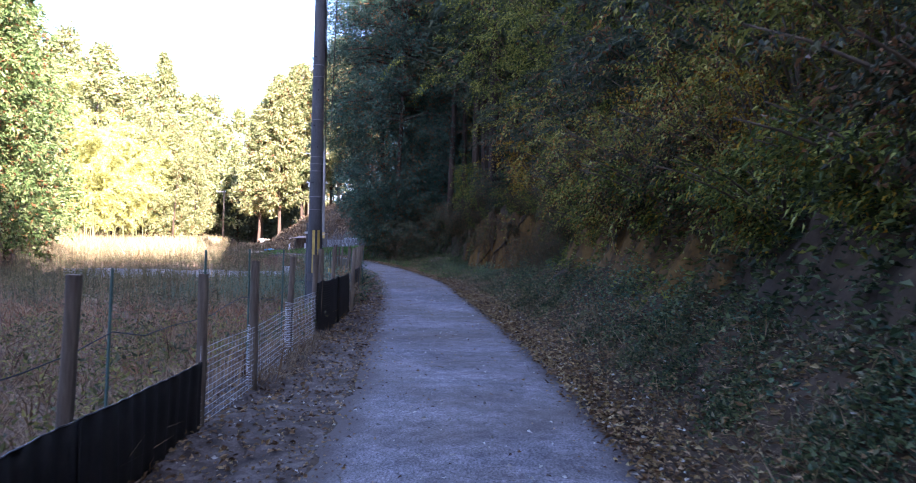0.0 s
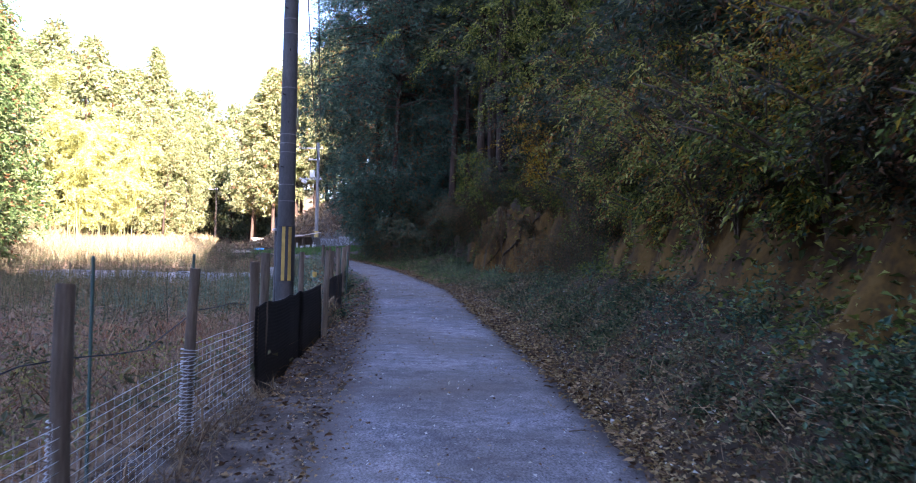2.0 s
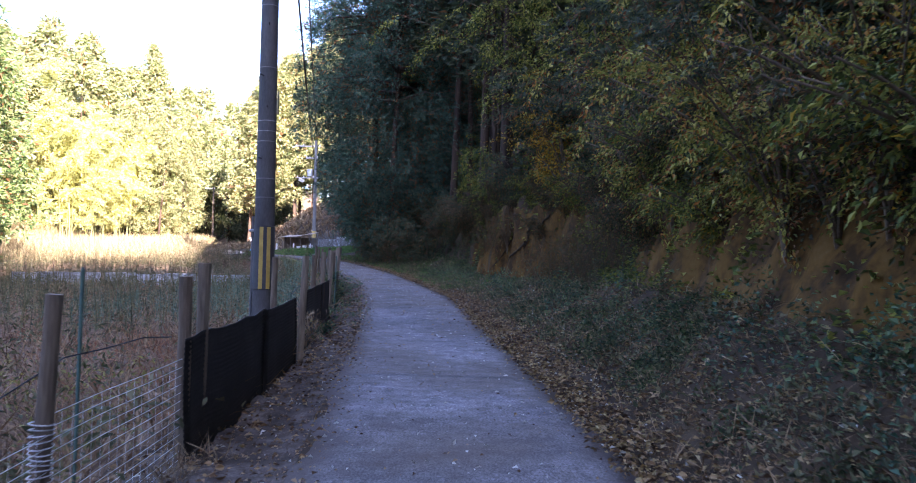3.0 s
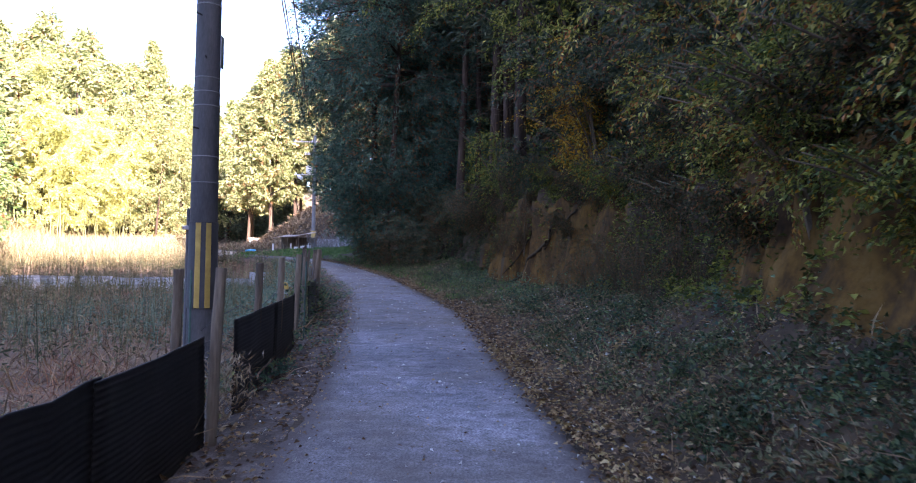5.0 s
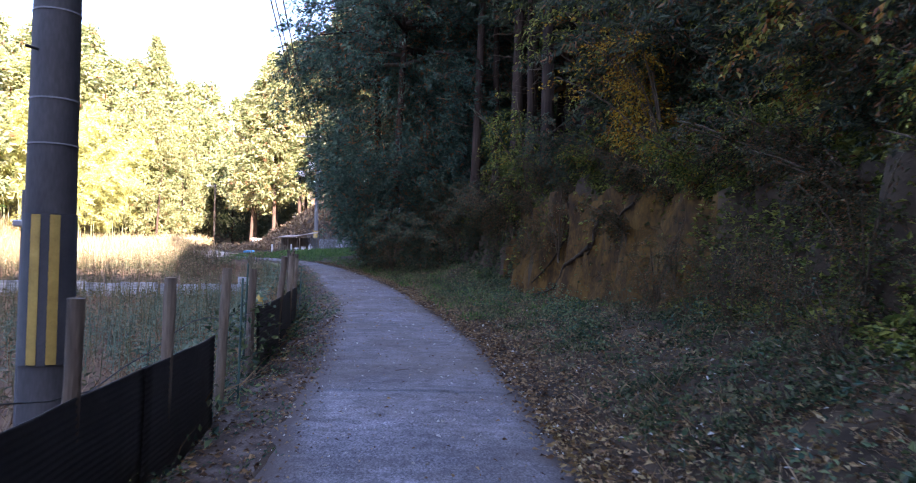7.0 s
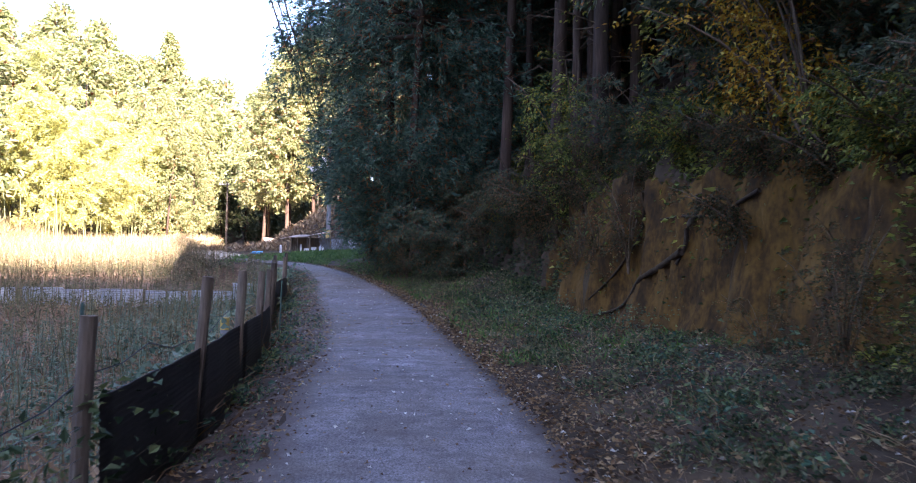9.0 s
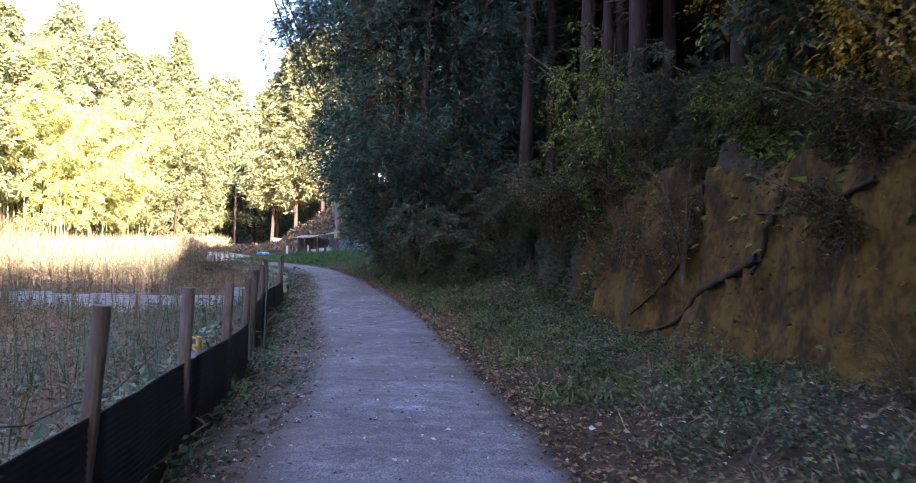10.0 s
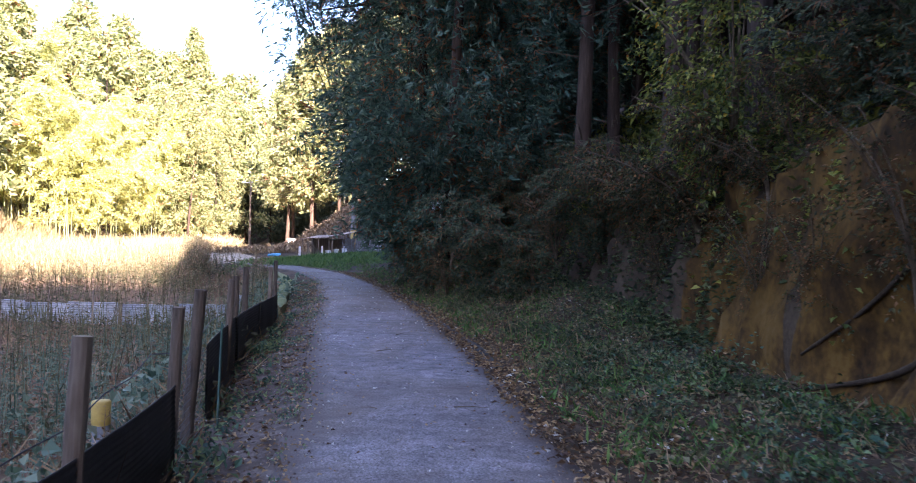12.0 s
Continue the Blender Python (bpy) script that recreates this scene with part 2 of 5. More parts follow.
# ---- mesh helpers ----
def raw(name, verts, faces, materials, parent=None, midx=None, smooth=False):
    me = bpy.data.meshes.new(name)
    me.from_pydata([tuple(v) for v in verts] if not isinstance(verts, np.ndarray) else verts.tolist(), [], faces if isinstance(faces, list) else faces.tolist())
    for m in (materials if isinstance(materials, (list, tuple)) else [materials]):
        me.materials.append(m)
    if midx is not None:
        me.polygons.foreach_set("material_index", np.asarray(midx, dtype=np.int32))
    if smooth:
        me.polygons.foreach_set("use_smooth", [True] * len(me.polygons))
    me.update()
    ob = new(name, me)
    ob.parent = parent
    return ob


def part(name, bm, material, parent, label=""):
    me = bpy.data.meshes.new(name)
    bm.to_mesh(me)
    bm.free()
    me.materials.append(material)
    ob = new(name, me)
    ob.parent = parent
    return tagged(ob, label)


def thing(name, place, label, category, group="", turn=0.0):
    ob = new(name)
    ob.matrix_world = pose(*place, 0, 0, turn)
    return tagged(ob, label, category, group)


def tube_data(points, radii, sides=8, cap=True):
    """Vertices and faces of a tapered tube along points."""
    P = [Vector(p) for p in points]
    vs, fs = [], []
    for i, p in enumerate(P):
        d = (P[min(i + 1, len(P) - 1)] - P[max(i - 1, 0)]).normalized()
        a = d.cross(Vector((0, 0, 1)) if abs(d.z) < 0.9 else Vector((1, 0, 0))).normalized()
        b = d.cross(a)
        for k in range(sides):
            w = 2 * math.pi * k / sides
            vs.append(p + radii[i] * (math.cos(w) * a + math.sin(w) * b))
    for i in range(len(P) - 1):
        for k in range(sides):
            j = (k + 1) % sides
            fs.append([i * sides + k, i * sides + j, (i + 1) * sides + j, (i + 1) * sides + k])
    if cap:
        fs.append(list(range(sides)))
        fs.append([(len(P) - 1) * sides + k for k in range(sides)])
    return vs, fs


def tubes(name, list_of, material, parent, sides=6, label="", smooth=True):
    """One mesh of several tubes: list of (points, radii)."""
    V, F = [], []
    for pts, rad in list_of:
        v, f = tube_data(pts, rad if isinstance(rad, (list, tuple)) else [rad] * len(pts), sides)
        o = len(V)
        V += v
        F += [[i + o for i in q] for q in f]
    return tagged(raw(name, V, F, material, parent, smooth=smooth), label)


def box(bm, size, place, turn=0.0, bevel=0.0, tilt=(0, 0)):
    r = bmesh.ops.create_cube(bm, size=1, matrix=pose(*place, tilt[0], tilt[1], turn) @ Matrix.Diagonal((*size, 1)))
    if bevel:
        ed = list({e for v in r["verts"] for e in v.link_edges})
        bmesh.ops.bevel(bm, geom=ed, offset=bevel, segments=1, affect="EDGES")
    return bm


def unit(a):
    return a / np.maximum(np.linalg.norm(a, axis=1, keepdims=True), 1e-6)


def leaves_data(base, direction, length, width, droop=0.25):
    """Folded diamond leaves: base points, directions, lengths and widths give 5 vertices and 4 triangles paired as 2 quads each."""
    n = len(base)
    d = unit(direction)
    up = rng.normal(size=(n, 3)) * 0.6 + np.array([0, 0, 1.0])
    side = unit(np.cross(d, up))
    nor = np.cross(side, d)
    L = np.broadcast_to(np.asarray(length, float), (n,))[:, None]
    W = np.broadcast_to(np.asarray(width, float), (n,))[:, None]
    mid = base + d * L * 0.45
    v = np.stack([base, mid + side * W * 0.5 + nor * W * 0.18, base + d * L - nor * L * droop, mid - side * W * 0.5 + nor * W * 0.18], 1).reshape(-1, 3)
    f = np.arange(4 * n).reshape(n, 4)
    return v, f


def sprays_data(base, direction, length, width):
    """Two thin tapering needles of foliage from each base, splayed apart."""
    n = len(base)
    V = []
    for k in (-1, 1):
        d = unit(unit(direction) + rng.normal(size=(n, 3)) * 0.38)
        side = unit(np.cross(d, rng.normal(size=(n, 3))))
        L = np.broadcast_to(np.asarray(length, float), (n,))[:, None]
        W = np.broadcast_to(np.asarray(width, float), (n,))[:, None]
        V.append(np.stack([base - side * W * 0.3 + d * L * 0.1, base + side * W * 0.7 + d * L * 0.3, base + d * L], 1))
    v = np.concatenate(V).reshape(-1, 3)
    return v, np.arange(len(v)).reshape(-1, 3)


def leaves(name, base, direction, length, width, material, parent=None, droop=0.25, midx=None):
    v, f = leaves_data(np.asarray(base), np.asarray(direction), length, width, droop)
    return raw(name, v, f, material, parent, midx)


# ---- the lie of the land ----
def table(rows):
    a = np.array(rows, float)
    return lambda y: np.interp(y, a[:, 0], a[:, 1])


def smooth_table(rows, r=2.0):
    g = table(rows)
    return lambda y: (g(np.asarray(y) - r) + 2 * g(y) + g(np.asarray(y) + r)) / 4


edge_r = smooth_table([(-60, 1.6), (0, 1.32), (4.6, 1.24), (7.4, 1.18), (9.4, 1.03), (11, 0.9), (12.8, 0.76), (14.5, 0.56), (16.2, 0.38), (17.8, 0.2), (20.5, -0.02), (22.1, -0.18), (24, -0.48), (26, -0.88), (27.9, -1.3), (29.6, -1.68), (32, -2.15), (37.4, -3.65), (44.8, -6.0), (50.3, -8.3), (54.2, -10.7), (60, -15), (70, -19), (85, -26), (105, -30), (400, -30)], 1.0)
edge_l = smooth_table([(-60, -0.6), (0, -0.75), (4.5, -0.93), (7.3, -1.04), (9, -1.14), (11.1, -1.31), (14.7, -1.58), (17.7, -1.82), (19.1, -2.0), (21.9, -2.32), (24.2, -2.66), (25.8, -2.86), (27.6, -3.18), (28.8, -3.4), (33.6, -4.75), (38.7, -5.95), (46.1, -8.1), (51.8, -10.6), (54.2, -13.0), (60, -17.3), (70, -21.3), (85, -28.3), (105, -32.3), (400, -32.3)], 1.0)
fence_x = smooth_table([(-10, -1.85), (5.7, -1.97), (9, -2.04), (11, -2.06), (14.8, -2.2), (19.4, -2.62), (22.9, -3.05), (26.35, -3.68), (28.3, -4.15), (31.1, -4.95), (33, -5.45), (35.6, -5.95), (37, -6.3)], 0.6)
road_z = table([(-600, -20), (-20, -0.77), (0, 0), (22, 0.86), (57, 2.19), (85, 2.9), (105, 3.5), (125, 4.1), (140, 5.0), (160, 9.5), (220, 20), (320, 24), (3000, 24)])
field_z = table([(-600, -20), (-20, -0.5), (0, -0.22), (20, -0.05), (46, 0.25), (50, 0.55), (65, 1.5), (85, 2.6), (105, 3.4), (125, 4.0), (140, 4.9), (160, 9.5), (220, 20), (320, 24), (3000, 24)])
foot_s = smooth_table([(-20, 1.4), (5, 1.5), (12, 1.55), (16, 2.0), (20, 2.75), (25, 3.1), (28, 2.85), (30, 2.65), (33, 2.6), (35, 2.75), (45, 3.0), (52, 4.0), (60, 9), (70, 10), (80, 11), (86, 7), (95, 3.5), (120, 3.5)], 0.7)
foot_z = smooth_table([(-20, 0.9), (5, 0.95), (12, 1.0), (16, 0.95), (20, 0.85), (25, 0.42), (28, 0.14), (31, 0.13), (33, 0.35), (35, 0.6), (45, 0.7), (60, 0.5), (90, 0.5)], 0.7)
cliff_h = smooth_table([(-20, 0.7), (5, 0.75), (10, 0.85), (13, 0.95), (16, 1.45), (20, 1.3), (24, 1.6), (28, 2.15), (31, 2.2), (34, 1.3), (37, 1.0), (45, 0.8), (60, 0.4), (90, 0.2)], 0.7)
wood_l = table([(-100, -24), (0, -25), (35, -26), (50, -29), (80, -42), (110, -50), (125, -50), (135, -44), (400, -44)])


def fbm(x, y, s, octaves=4, seed=0.0):
    """Cheap value relief from summed sines of turned directions."""
    out, a, f = 0.0, 1.0, 1.0 / s
    for k in range(octaves):
        t = 1.3 * k + seed
        u, v = x * math.cos(t) + y * math.sin(t), -x * math.sin(t) + y * math.cos(t)
        out = out + a * np.sin(u * f * 6.28 + 2.1 * np.sin(v * f * 4.1 + k) + seed) * np.cos(v * f * 5.3 + 1.7 * np.sin(u * f * 3.3) + 2 * k)
        a, f = a * 0.5, f * 2.03
    return out


def height(x, y, rough=1.0):
    x, y = np.asarray(x, float), np.asarray(y, float)
    xr, xl = edge_r(y), edge_l(y)
    s = x - xr
    zr = road_z(y)
    # right bank
    sc, zc, ch = foot_s(y), foot_z(y), cliff_h(y)
    jag = fbm(y, y * 0.3, 2.6, 4, 1.0)
    sc = sc + 0.14 * jag + 0.1 * np.abs(fbm(y, y * 0.2, 0.9, 3, 2.4))
    t1 = np.clip((s - 0.35) / np.maximum(sc - 0.35, 0.1), 0, 1)
    bank = zc * t1 ** 1.25
    t2 = np.clip((s - sc) / 0.42, 0, 1)
    slope = np.clip(s - sc - 0.42, 0, None)
    crest = np.interp(y, [-300, -80, 30, 60, 110, 150], [40, 44, 36, 22, 12, 10])
    top = crest * (1 - np.exp(-slope * 0.78 / np.maximum(crest, 1)))
    right = bank + ch * t2 * (1 + 0.1 * fbm(y, s, 1.4, 3, 2.0)) + top
    right = right + rough * (0.05 * fbm(x, y, 1.1, 3, 3.0) * np.clip(s - 0.2, 0, 1) + 0.5 * fbm(x, y, 9, 3, 4.0) * np.clip(slope / 8, 0, 1))
    right = right + rough * 0.012 * fbm(x, y, 0.6, 3, 2.2) * np.clip(1 - slope, 0, 1)
    # left: verge, embankment down to the field, hillside beyond it
    d = xl - x
    fx = -fence_x(y) + xl
    fx = np.where(y > 38, 0.8, fx)
    dip = np.interp(y, [0, 20, 26, 30, 36, 42], [0.02, 0.04, 0.12, 0.22, 0.25, 0.1])
    verge = zr - dip * np.clip(d / np.maximum(fx, 0.3), 0, 1)
    k = np.clip((d - fx - 0.1) / 1.6, 0, 1)
    k = k * k * (3 - 2 * k)
    left = verge * (1 - k) + field_z(y) * k
    left = left + rough * (0.05 * fbm(x, y, 1.7, 3, 5.0) * np.clip(d / 0.8, 0, 1) + 0.009 * fbm(x, y, 0.5, 3, 1.1))
    hl = np.clip(wood_l(y) - x, 0, None)
    left = left + 27 * (1 - np.exp(-hl * 0.5 / 27)) + 0.8 * fbm(x, y, 14, 3, 6.0) * np.clip(hl / 10, 0, 1)
    # the hill behind the start of the walk
    back = np.clip(-18 - y, 0, None)
    z = np.where(s > 0, zr + right, np.where(d > 0, left, zr))
    return z + 45 * (1 - np.exp(-back * 0.75 / 45)) * np.clip(np.abs(x) / 6, 0.25, 1)


def bulge(X, Y, Z):
    """Hollows, ribs and overhangs of the bare earth face, pushed out toward the lane."""
    s = X - edge_r(Y)
    sc = foot_s(Y)
    w = np.clip((s - sc + 0.35) / 0.3, 0, 1) * np.clip((sc + 0.95 - s) / 0.4, 0, 1) * (Y > -10) * (Y < 44)
    zz = Z - road_z(Y)
    soft = 0.06 * fbm(Y, zz * 0.7, 1.5, 4, 7.0) + 0.05 * np.abs(fbm(Y + 0.4 * zz, zz * 0.4, 0.8, 3, 8.0)) + 0.012 * fbm(Y, zz, 0.25, 3, 4.0)
    spur = -0.24 * np.exp(-((Y - 30.7 + 0.45 * (zz - 1.0)) / 0.55) ** 2) + 0.24 * np.exp(-((Y - 29.5 + 0.35 * (zz - 1.0)) / 0.45) ** 2)
    ribs = 0.1 * np.exp(-((Y - 27.2) / 0.35) ** 2) + 0.12 * np.exp(-((Y - 32.1) / 0.3) ** 2) - 0.1 * np.exp(-((Y - 25.6) / 0.7) ** 2)
    return w * (soft + (spur + ribs) * np.clip(zz / 0.5, 0, 1) * np.clip((2.0 - zz) / 0.6, 0, 1) - 0.16 * np.clip(zz - 1.6, 0, 1.2))


def grid_surface(name, xs_of, ys, material, zoff=0.0, matfun=None):
    """A sheet whose rows follow y; xs_of(y) gives the x values of a row."""
    X = np.array([xs_of(y) for y in ys])
    Y = np.repeat(np.array(ys)[:, None], X.shape[1], 1)
    Z = height(X, Y) + zoff
    X = X + bulge(X, Y, Z)
    n, m = X.shape
    idx = np.arange(n * m).reshape(n, m)
    F = np.stack([idx[:-1, :-1], idx[:-1, 1:], idx[1:, 1:], idx[1:, :-1]], -1).reshape(-1, 4)
    mi = matfun(X, Y, Z, F) if matfun else None
    return raw(name, np.stack([X, Y, Z], -1).reshape(-1, 3), F, material, None, mi, True)


ys = np.unique(np.concatenate([np.linspace(-2500, -100, 9), np.linspace(-100, -8, 24), np.arange(-8, 46, 0.16), np.arange(46, 90, 0.7), np.linspace(90, 260, 60), np.linspace(260, 3000, 9)]))
S_R = np.concatenate([np.arange(0.0, 1.1, 0.1), np.arange(1.1, 4.0, 0.05), np.arange(4.0, 5.0, 0.12), np.linspace(5, 12, 24), np.linspace(13, 70, 34), [90, 130, 250, 600, 2500]])
S_L = np.concatenate([np.arange(0.06, 4.4, 0.14), np.linspace(4.4, 16, 36), np.linspace(17, 110, 60), [130, 180, 300, 700, 2500]])


def ground_row(y):
    xr, xl = float(edge_r(y)), float(edge_l(y))
    return np.concatenate([(xl - S_L)[::-1], [xl, (xl + xr) / 2], xr + S_R])


def ground_mats(X, Y, Z, F):
    cx, cy, cz = X.reshape(-1)[F].mean(1), Y.reshape(-1)[F].mean(1), Z.reshape(-1)[F]
    s = cx - edge_r(cy)
    mi = np.zeros(len(F), int)
    sc = foot_s(cy) + 0.14 * fbm(cy, cy * 0.3, 2.6, 4, 1.0) + 0.1 * np.abs(fbm(cy, cy * 0.2, 0.9, 3, 2.4))
    mi[(s > sc - 0.12) & (s < sc + 0.5) & (((cy > 7.5) & (cy < 18)) | ((cy > 23.6) & (cy < 33)))] = 1
    mi[(cx < edge_l(cy)) & (cx > fence_x(cy) - 0.3) & (cy > -12) & (cy < 40)] = 4
    mi[(cx < fence_x(cy) - 0.5) & (cx > wood_l(cy)) & (cx < edge_l(cy) - 1)] = 2
    mi[(s < 0) & (cx > edge_l(cy)) & (cy > 58) | ((cy > 58) & (np.abs(cx - (edge_l(cy) + edge_r(cy)) / 2) < 1.6))] = 3
    return mi


ground = grid_surface("ground", ground_row, ys, [M_SOIL, M_CLIFF, M_FIELD, M_DIRT, M_VERGE], matfun=ground_mats)
tagged(ground, "brown soil of a wooded valley with an eroded earth bank", "ground", kind="structure")

# concrete lane: slabs poured one after another, with narrow joints
road = new("road")
tagged(road, "narrow grey concrete lane strewn with fallen leaves", "road", kind="structure")


def road_slab(y0, y1):
    rows = np.linspace(y0, y1, max(3, int((y1 - y0) / 0.09)))
    V, F = [], []
    m = 17
    for y in rows:
        a, b = float(edge_l(y)) - 0.06, float(edge_r(y)) + 0.06
        a += 0.05 * float(fbm(y, 0.0, 1.9, 3, 0.4))
        b += 0.05 * float(fbm(y, 5.0, 1.7, 3, 1.4))
        for k in range(m):
            u = k / (m - 1)
            edge = 0.034 * max(0.0, 1 - min(u, 1 - u) / 0.13) ** 1.3
            V.append((a + (b - a) * u, y, float(road_z(y)) + 0.024 - edge + 0.016 * math.sin(math.pi * u) + 0.006 * float(fbm(a + u * 2, y, 1.5, 2, 3))))
        V.append((a - 0.03, y, float(road_z(y)) - 0.12))
        V.append((b + 0.03, y, float(road_z(y)) - 0.12))
    w = m + 2
    for i in range(len(rows) - 1):
        o, p = i * w, (i + 1) * w
        for k in range(m - 1):
            F.append([o + k, o + k + 1, p + k + 1, p + k])
        F.append([o + m, o, p, p + m])
        F.append([o + m - 1, o + m + 1, p + m + 1, p + m - 1])
    for o in (0, (len(rows) - 1) * w):
        F.append([o + k for k in range(m)] + [o + m + 1, o + m])
    ob = raw("slab", V, F, M_ROAD, road, smooth=True)
    grime = ob.data.attributes.new("grime", "FLOAT", "POINT")
    grime.data.foreach_set("value", [1.0 if k >= m else max(0.0, 1 - min(k / (m - 1), 1 - k / (m - 1)) / 0.2) for _ in rows for k in range(w)])
    return ob


for y0, y1 in [(-12, -5.2), (-5.2, 2.1), (2.1, 7.4), (7.4, 13.5), (13.5, 20.2), (20.2, 27), (27, 34), (34, 41), (41, 48.5), (48.5, 58)]:
    road_slab(y0 + 0.0015, y1 - 0.0015)


# ---- roadside fence ----
def gz(x, y):
    return float(height(np.array([x]), np.array([y]))[0])


# along the lane, height of the top, lean in degrees
POSTS = [(-1.6, 1.2, 0), (0.2, 1.28, 2), (1.9, 1.35, -1), (3.7, 1.42, 1.5), (5.7, 1.4, 0.5), (7.27, 1.51, 1), (9.0, 1.57, 2), (10.75, 1.62, -1), (11.05, 1.71, 0.5),
         (14.55, 1.8, 3), (15.0, 1.78, 0.5), (16.68, 1.83, 1), (18.0, 1.9, 2), (19.44, 1.95, 4), (20.9, 1.93, 2), (22.86, 2.08, 5), (24.62, 2.1, 4), (26.35, 2.07, 3.5),
         (28.29, 2.07, 1.5), (28.9, 2.17, 4), (31.1, 2.19, 4.5), (31.9, 2.21, 2), (33.0, 2.31, 1), (35.4, 2.29, 0), (36.0, 2.4, 1)]


def fence_post(y, top, lean):
    x = -2.52 if y == 15.0 else float(fence_x(y)) + (0.11 if y == 14.55 else 0.0)
    z = gz(x, y)
    h = top - z
    r = rng.uniform(0.036, 0.046)
    post = thing("fence_post", (x, y, z), "round weathered wooden fence post driven into the verge", "fence post", "roadside fence posts")
    pts, rad = [], []
    for k in range(9):
        u = k / 8
        pts.append((0.012 * math.sin(3 * u + y) - math.sin(radians(lean)) * (u - 0.15) * -h, 0.014 * math.cos(4 * u + y), -0.25 + (h + 0.25) * u))
        rad.append(r * (1.08 - 0.1 * u) * (1 + 0.05 * math.sin(17 * u + y)))
    v, f = tube_data(pts, rad, 12)
    raw("shaft", v, f, M_WOOD, post, smooth=False)
    return post


for y, h, lean in POSTS:
    fence_post(y, h, lean)


def stake(x, y, h, lean=0.0):
    st = thing("plastic_stake", (x, y, gz(x, y)), "thin dark green plastic garden stake", "stake", "garden stakes")
    tubes("rod", [([(0, 0, -0.2), (lean * h, 0, h)], 0.011)], M_GREENPOST, st, 8)
    tubes("cap", [([(lean * h, 0, h), (lean * h, 0, h + 0.02)], [0.013, 0.006])], M_GREENPOST, st, 8)


for x, y, h, l in [(-2.2, 4.65, 1.3, 0.02), (-2.25, 6.55, 1.35, 0.01), (-2.3, 8.15, 1.35, 0.0), (-2.35, 9.9, 1.3, 0.01), (-2.55, 19.75, 1.1, 0.02), (-2.3, 3.0, 1.3, 0), (-4.25, 29.3, 0.85, 0.03), (-6.0, 36.2, 1.15, -0.12), (-2.75, 15.9, 1.2, 0.0), (-2.9, 21.0, 1.15, 0.03)]:
    stake(x, y, h, l)


SHEET_TOP = table([(-2, 0.62), (3.2, 0.67), (5.6, 0.74), (10.6, 1.2), (14.4, 1.31), (15.4, 1.36), (19, 1.42), (21, 1.53), (24.3, 1.57), (28.2, 1.55), (29.4, 1.66), (31.6, 1.73), (36.5, 1.82)])


def sheet(y0, y1, label, ribs, upright=False, off=0.05, ragged=0.003):
    """Corrugated black plastic sheet along the fence, sunk a little into the dirt; ribs: rib pitch."""
    mid = (y0 + y1) / 2
    sh = thing("plastic_sheet", (float(fence_x(mid)), mid, gz(float(fence_x(mid)), mid)), label, "sheet fence", "black sheets along the fence")
    o = Vector(sh.matrix_world.translation)
    ny = max(8, int((y1 - y0) / (0.02 if upright else 0.16)))
    nz = 5 if upright else int(0.8 / ribs * 4)
    V, F = [], []
    for i in range(ny + 1):
        y = y0 + (y1 - y0) * i / ny
        x = float(fence_x(y)) + off
        zb = float(np.mean([gz(float(fence_x(q)), q) for q in (y - 0.3, y, y + 0.3)])) - 0.04
        zt = float(SHEET_TOP(y)) + ragged * float(fbm(y, 2.0, 1.3, 3, y0)) - 0.008 * math.sin(math.pi * i / ny)
        for k in range(nz + 1):
            w = k / nz
            z = zb + (zt - zb) * w
            if upright:
                q = (y - y0) / ribs % 1.0
                dx = 0.007 * max(-1, min(1, (4 * abs(q - 0.5) - 1) * 2.2))
            else:
                dx = 0.0035 * math.sin(2 * math.pi * (zt - z) / ribs)
            dx += 0.014 * float(fbm(y, w * 0.6, 2.6, 2, 2.0))
            V.append(Vector((x + dx, y, z)) - o)
    n = len(V)
    V += [v + Vector((-0.004, 0, 0)) for v in V]
    W = nz + 1
    for i in range(ny):
        for k in range(nz):
            a = i * W + k
            F.append([a, a + W, a + W + 1, a + 1])
            F.append([n + a, n + a + 1, n + a + W + 1, n + a + W])
        a = i * W + nz
        F.append([a, a + W, n + a + W, n + a])
    for i in (0, ny):
        for k in range(nz):
            a = i * W + k
            F.append([a, a + 1, n + a + 1, n + a])
    raw("panel", V, F, M_BLACK, sh, smooth=True)
    if upright:
        # added strip that carries the painted sky highlight along the top
        tubes("top_edge", [([V[i * W + nz] + Vector((-0.002, 0, 0)) for i in range(0, ny + 1, 4)], 0.006)], M_RIM, sh, 5, "pale top edge strip standing in for a sky highlight")
    return sh


LBL = "black corrugated plastic sheet tied along the fence posts"
sheet(-1.6, 2.0, LBL, 0.19, True)
sheet(1.98, 3.8, LBL, 0.19, True)
sheet(3.76, 5.6, LBL, 0.19, True)
sheet(10.65, 12.9, "black corrugated plastic sheet with a ragged top edge", 0.036, False, 0.05, 0.025)
sheet(12.8, 14.5, LBL, 0.036, False, 0.065)
sheet(15.4, 17.6, LBL, 0.036)
sheet(17.5, 19.1, LBL, 0.036, False, 0.065)
sheet(21.0, 23.0, LBL, 0.036)
sheet(22.9, 24.9, LBL, 0.036, False, 0.065)
sheet(24.95, 28.15, LBL, 0.036)
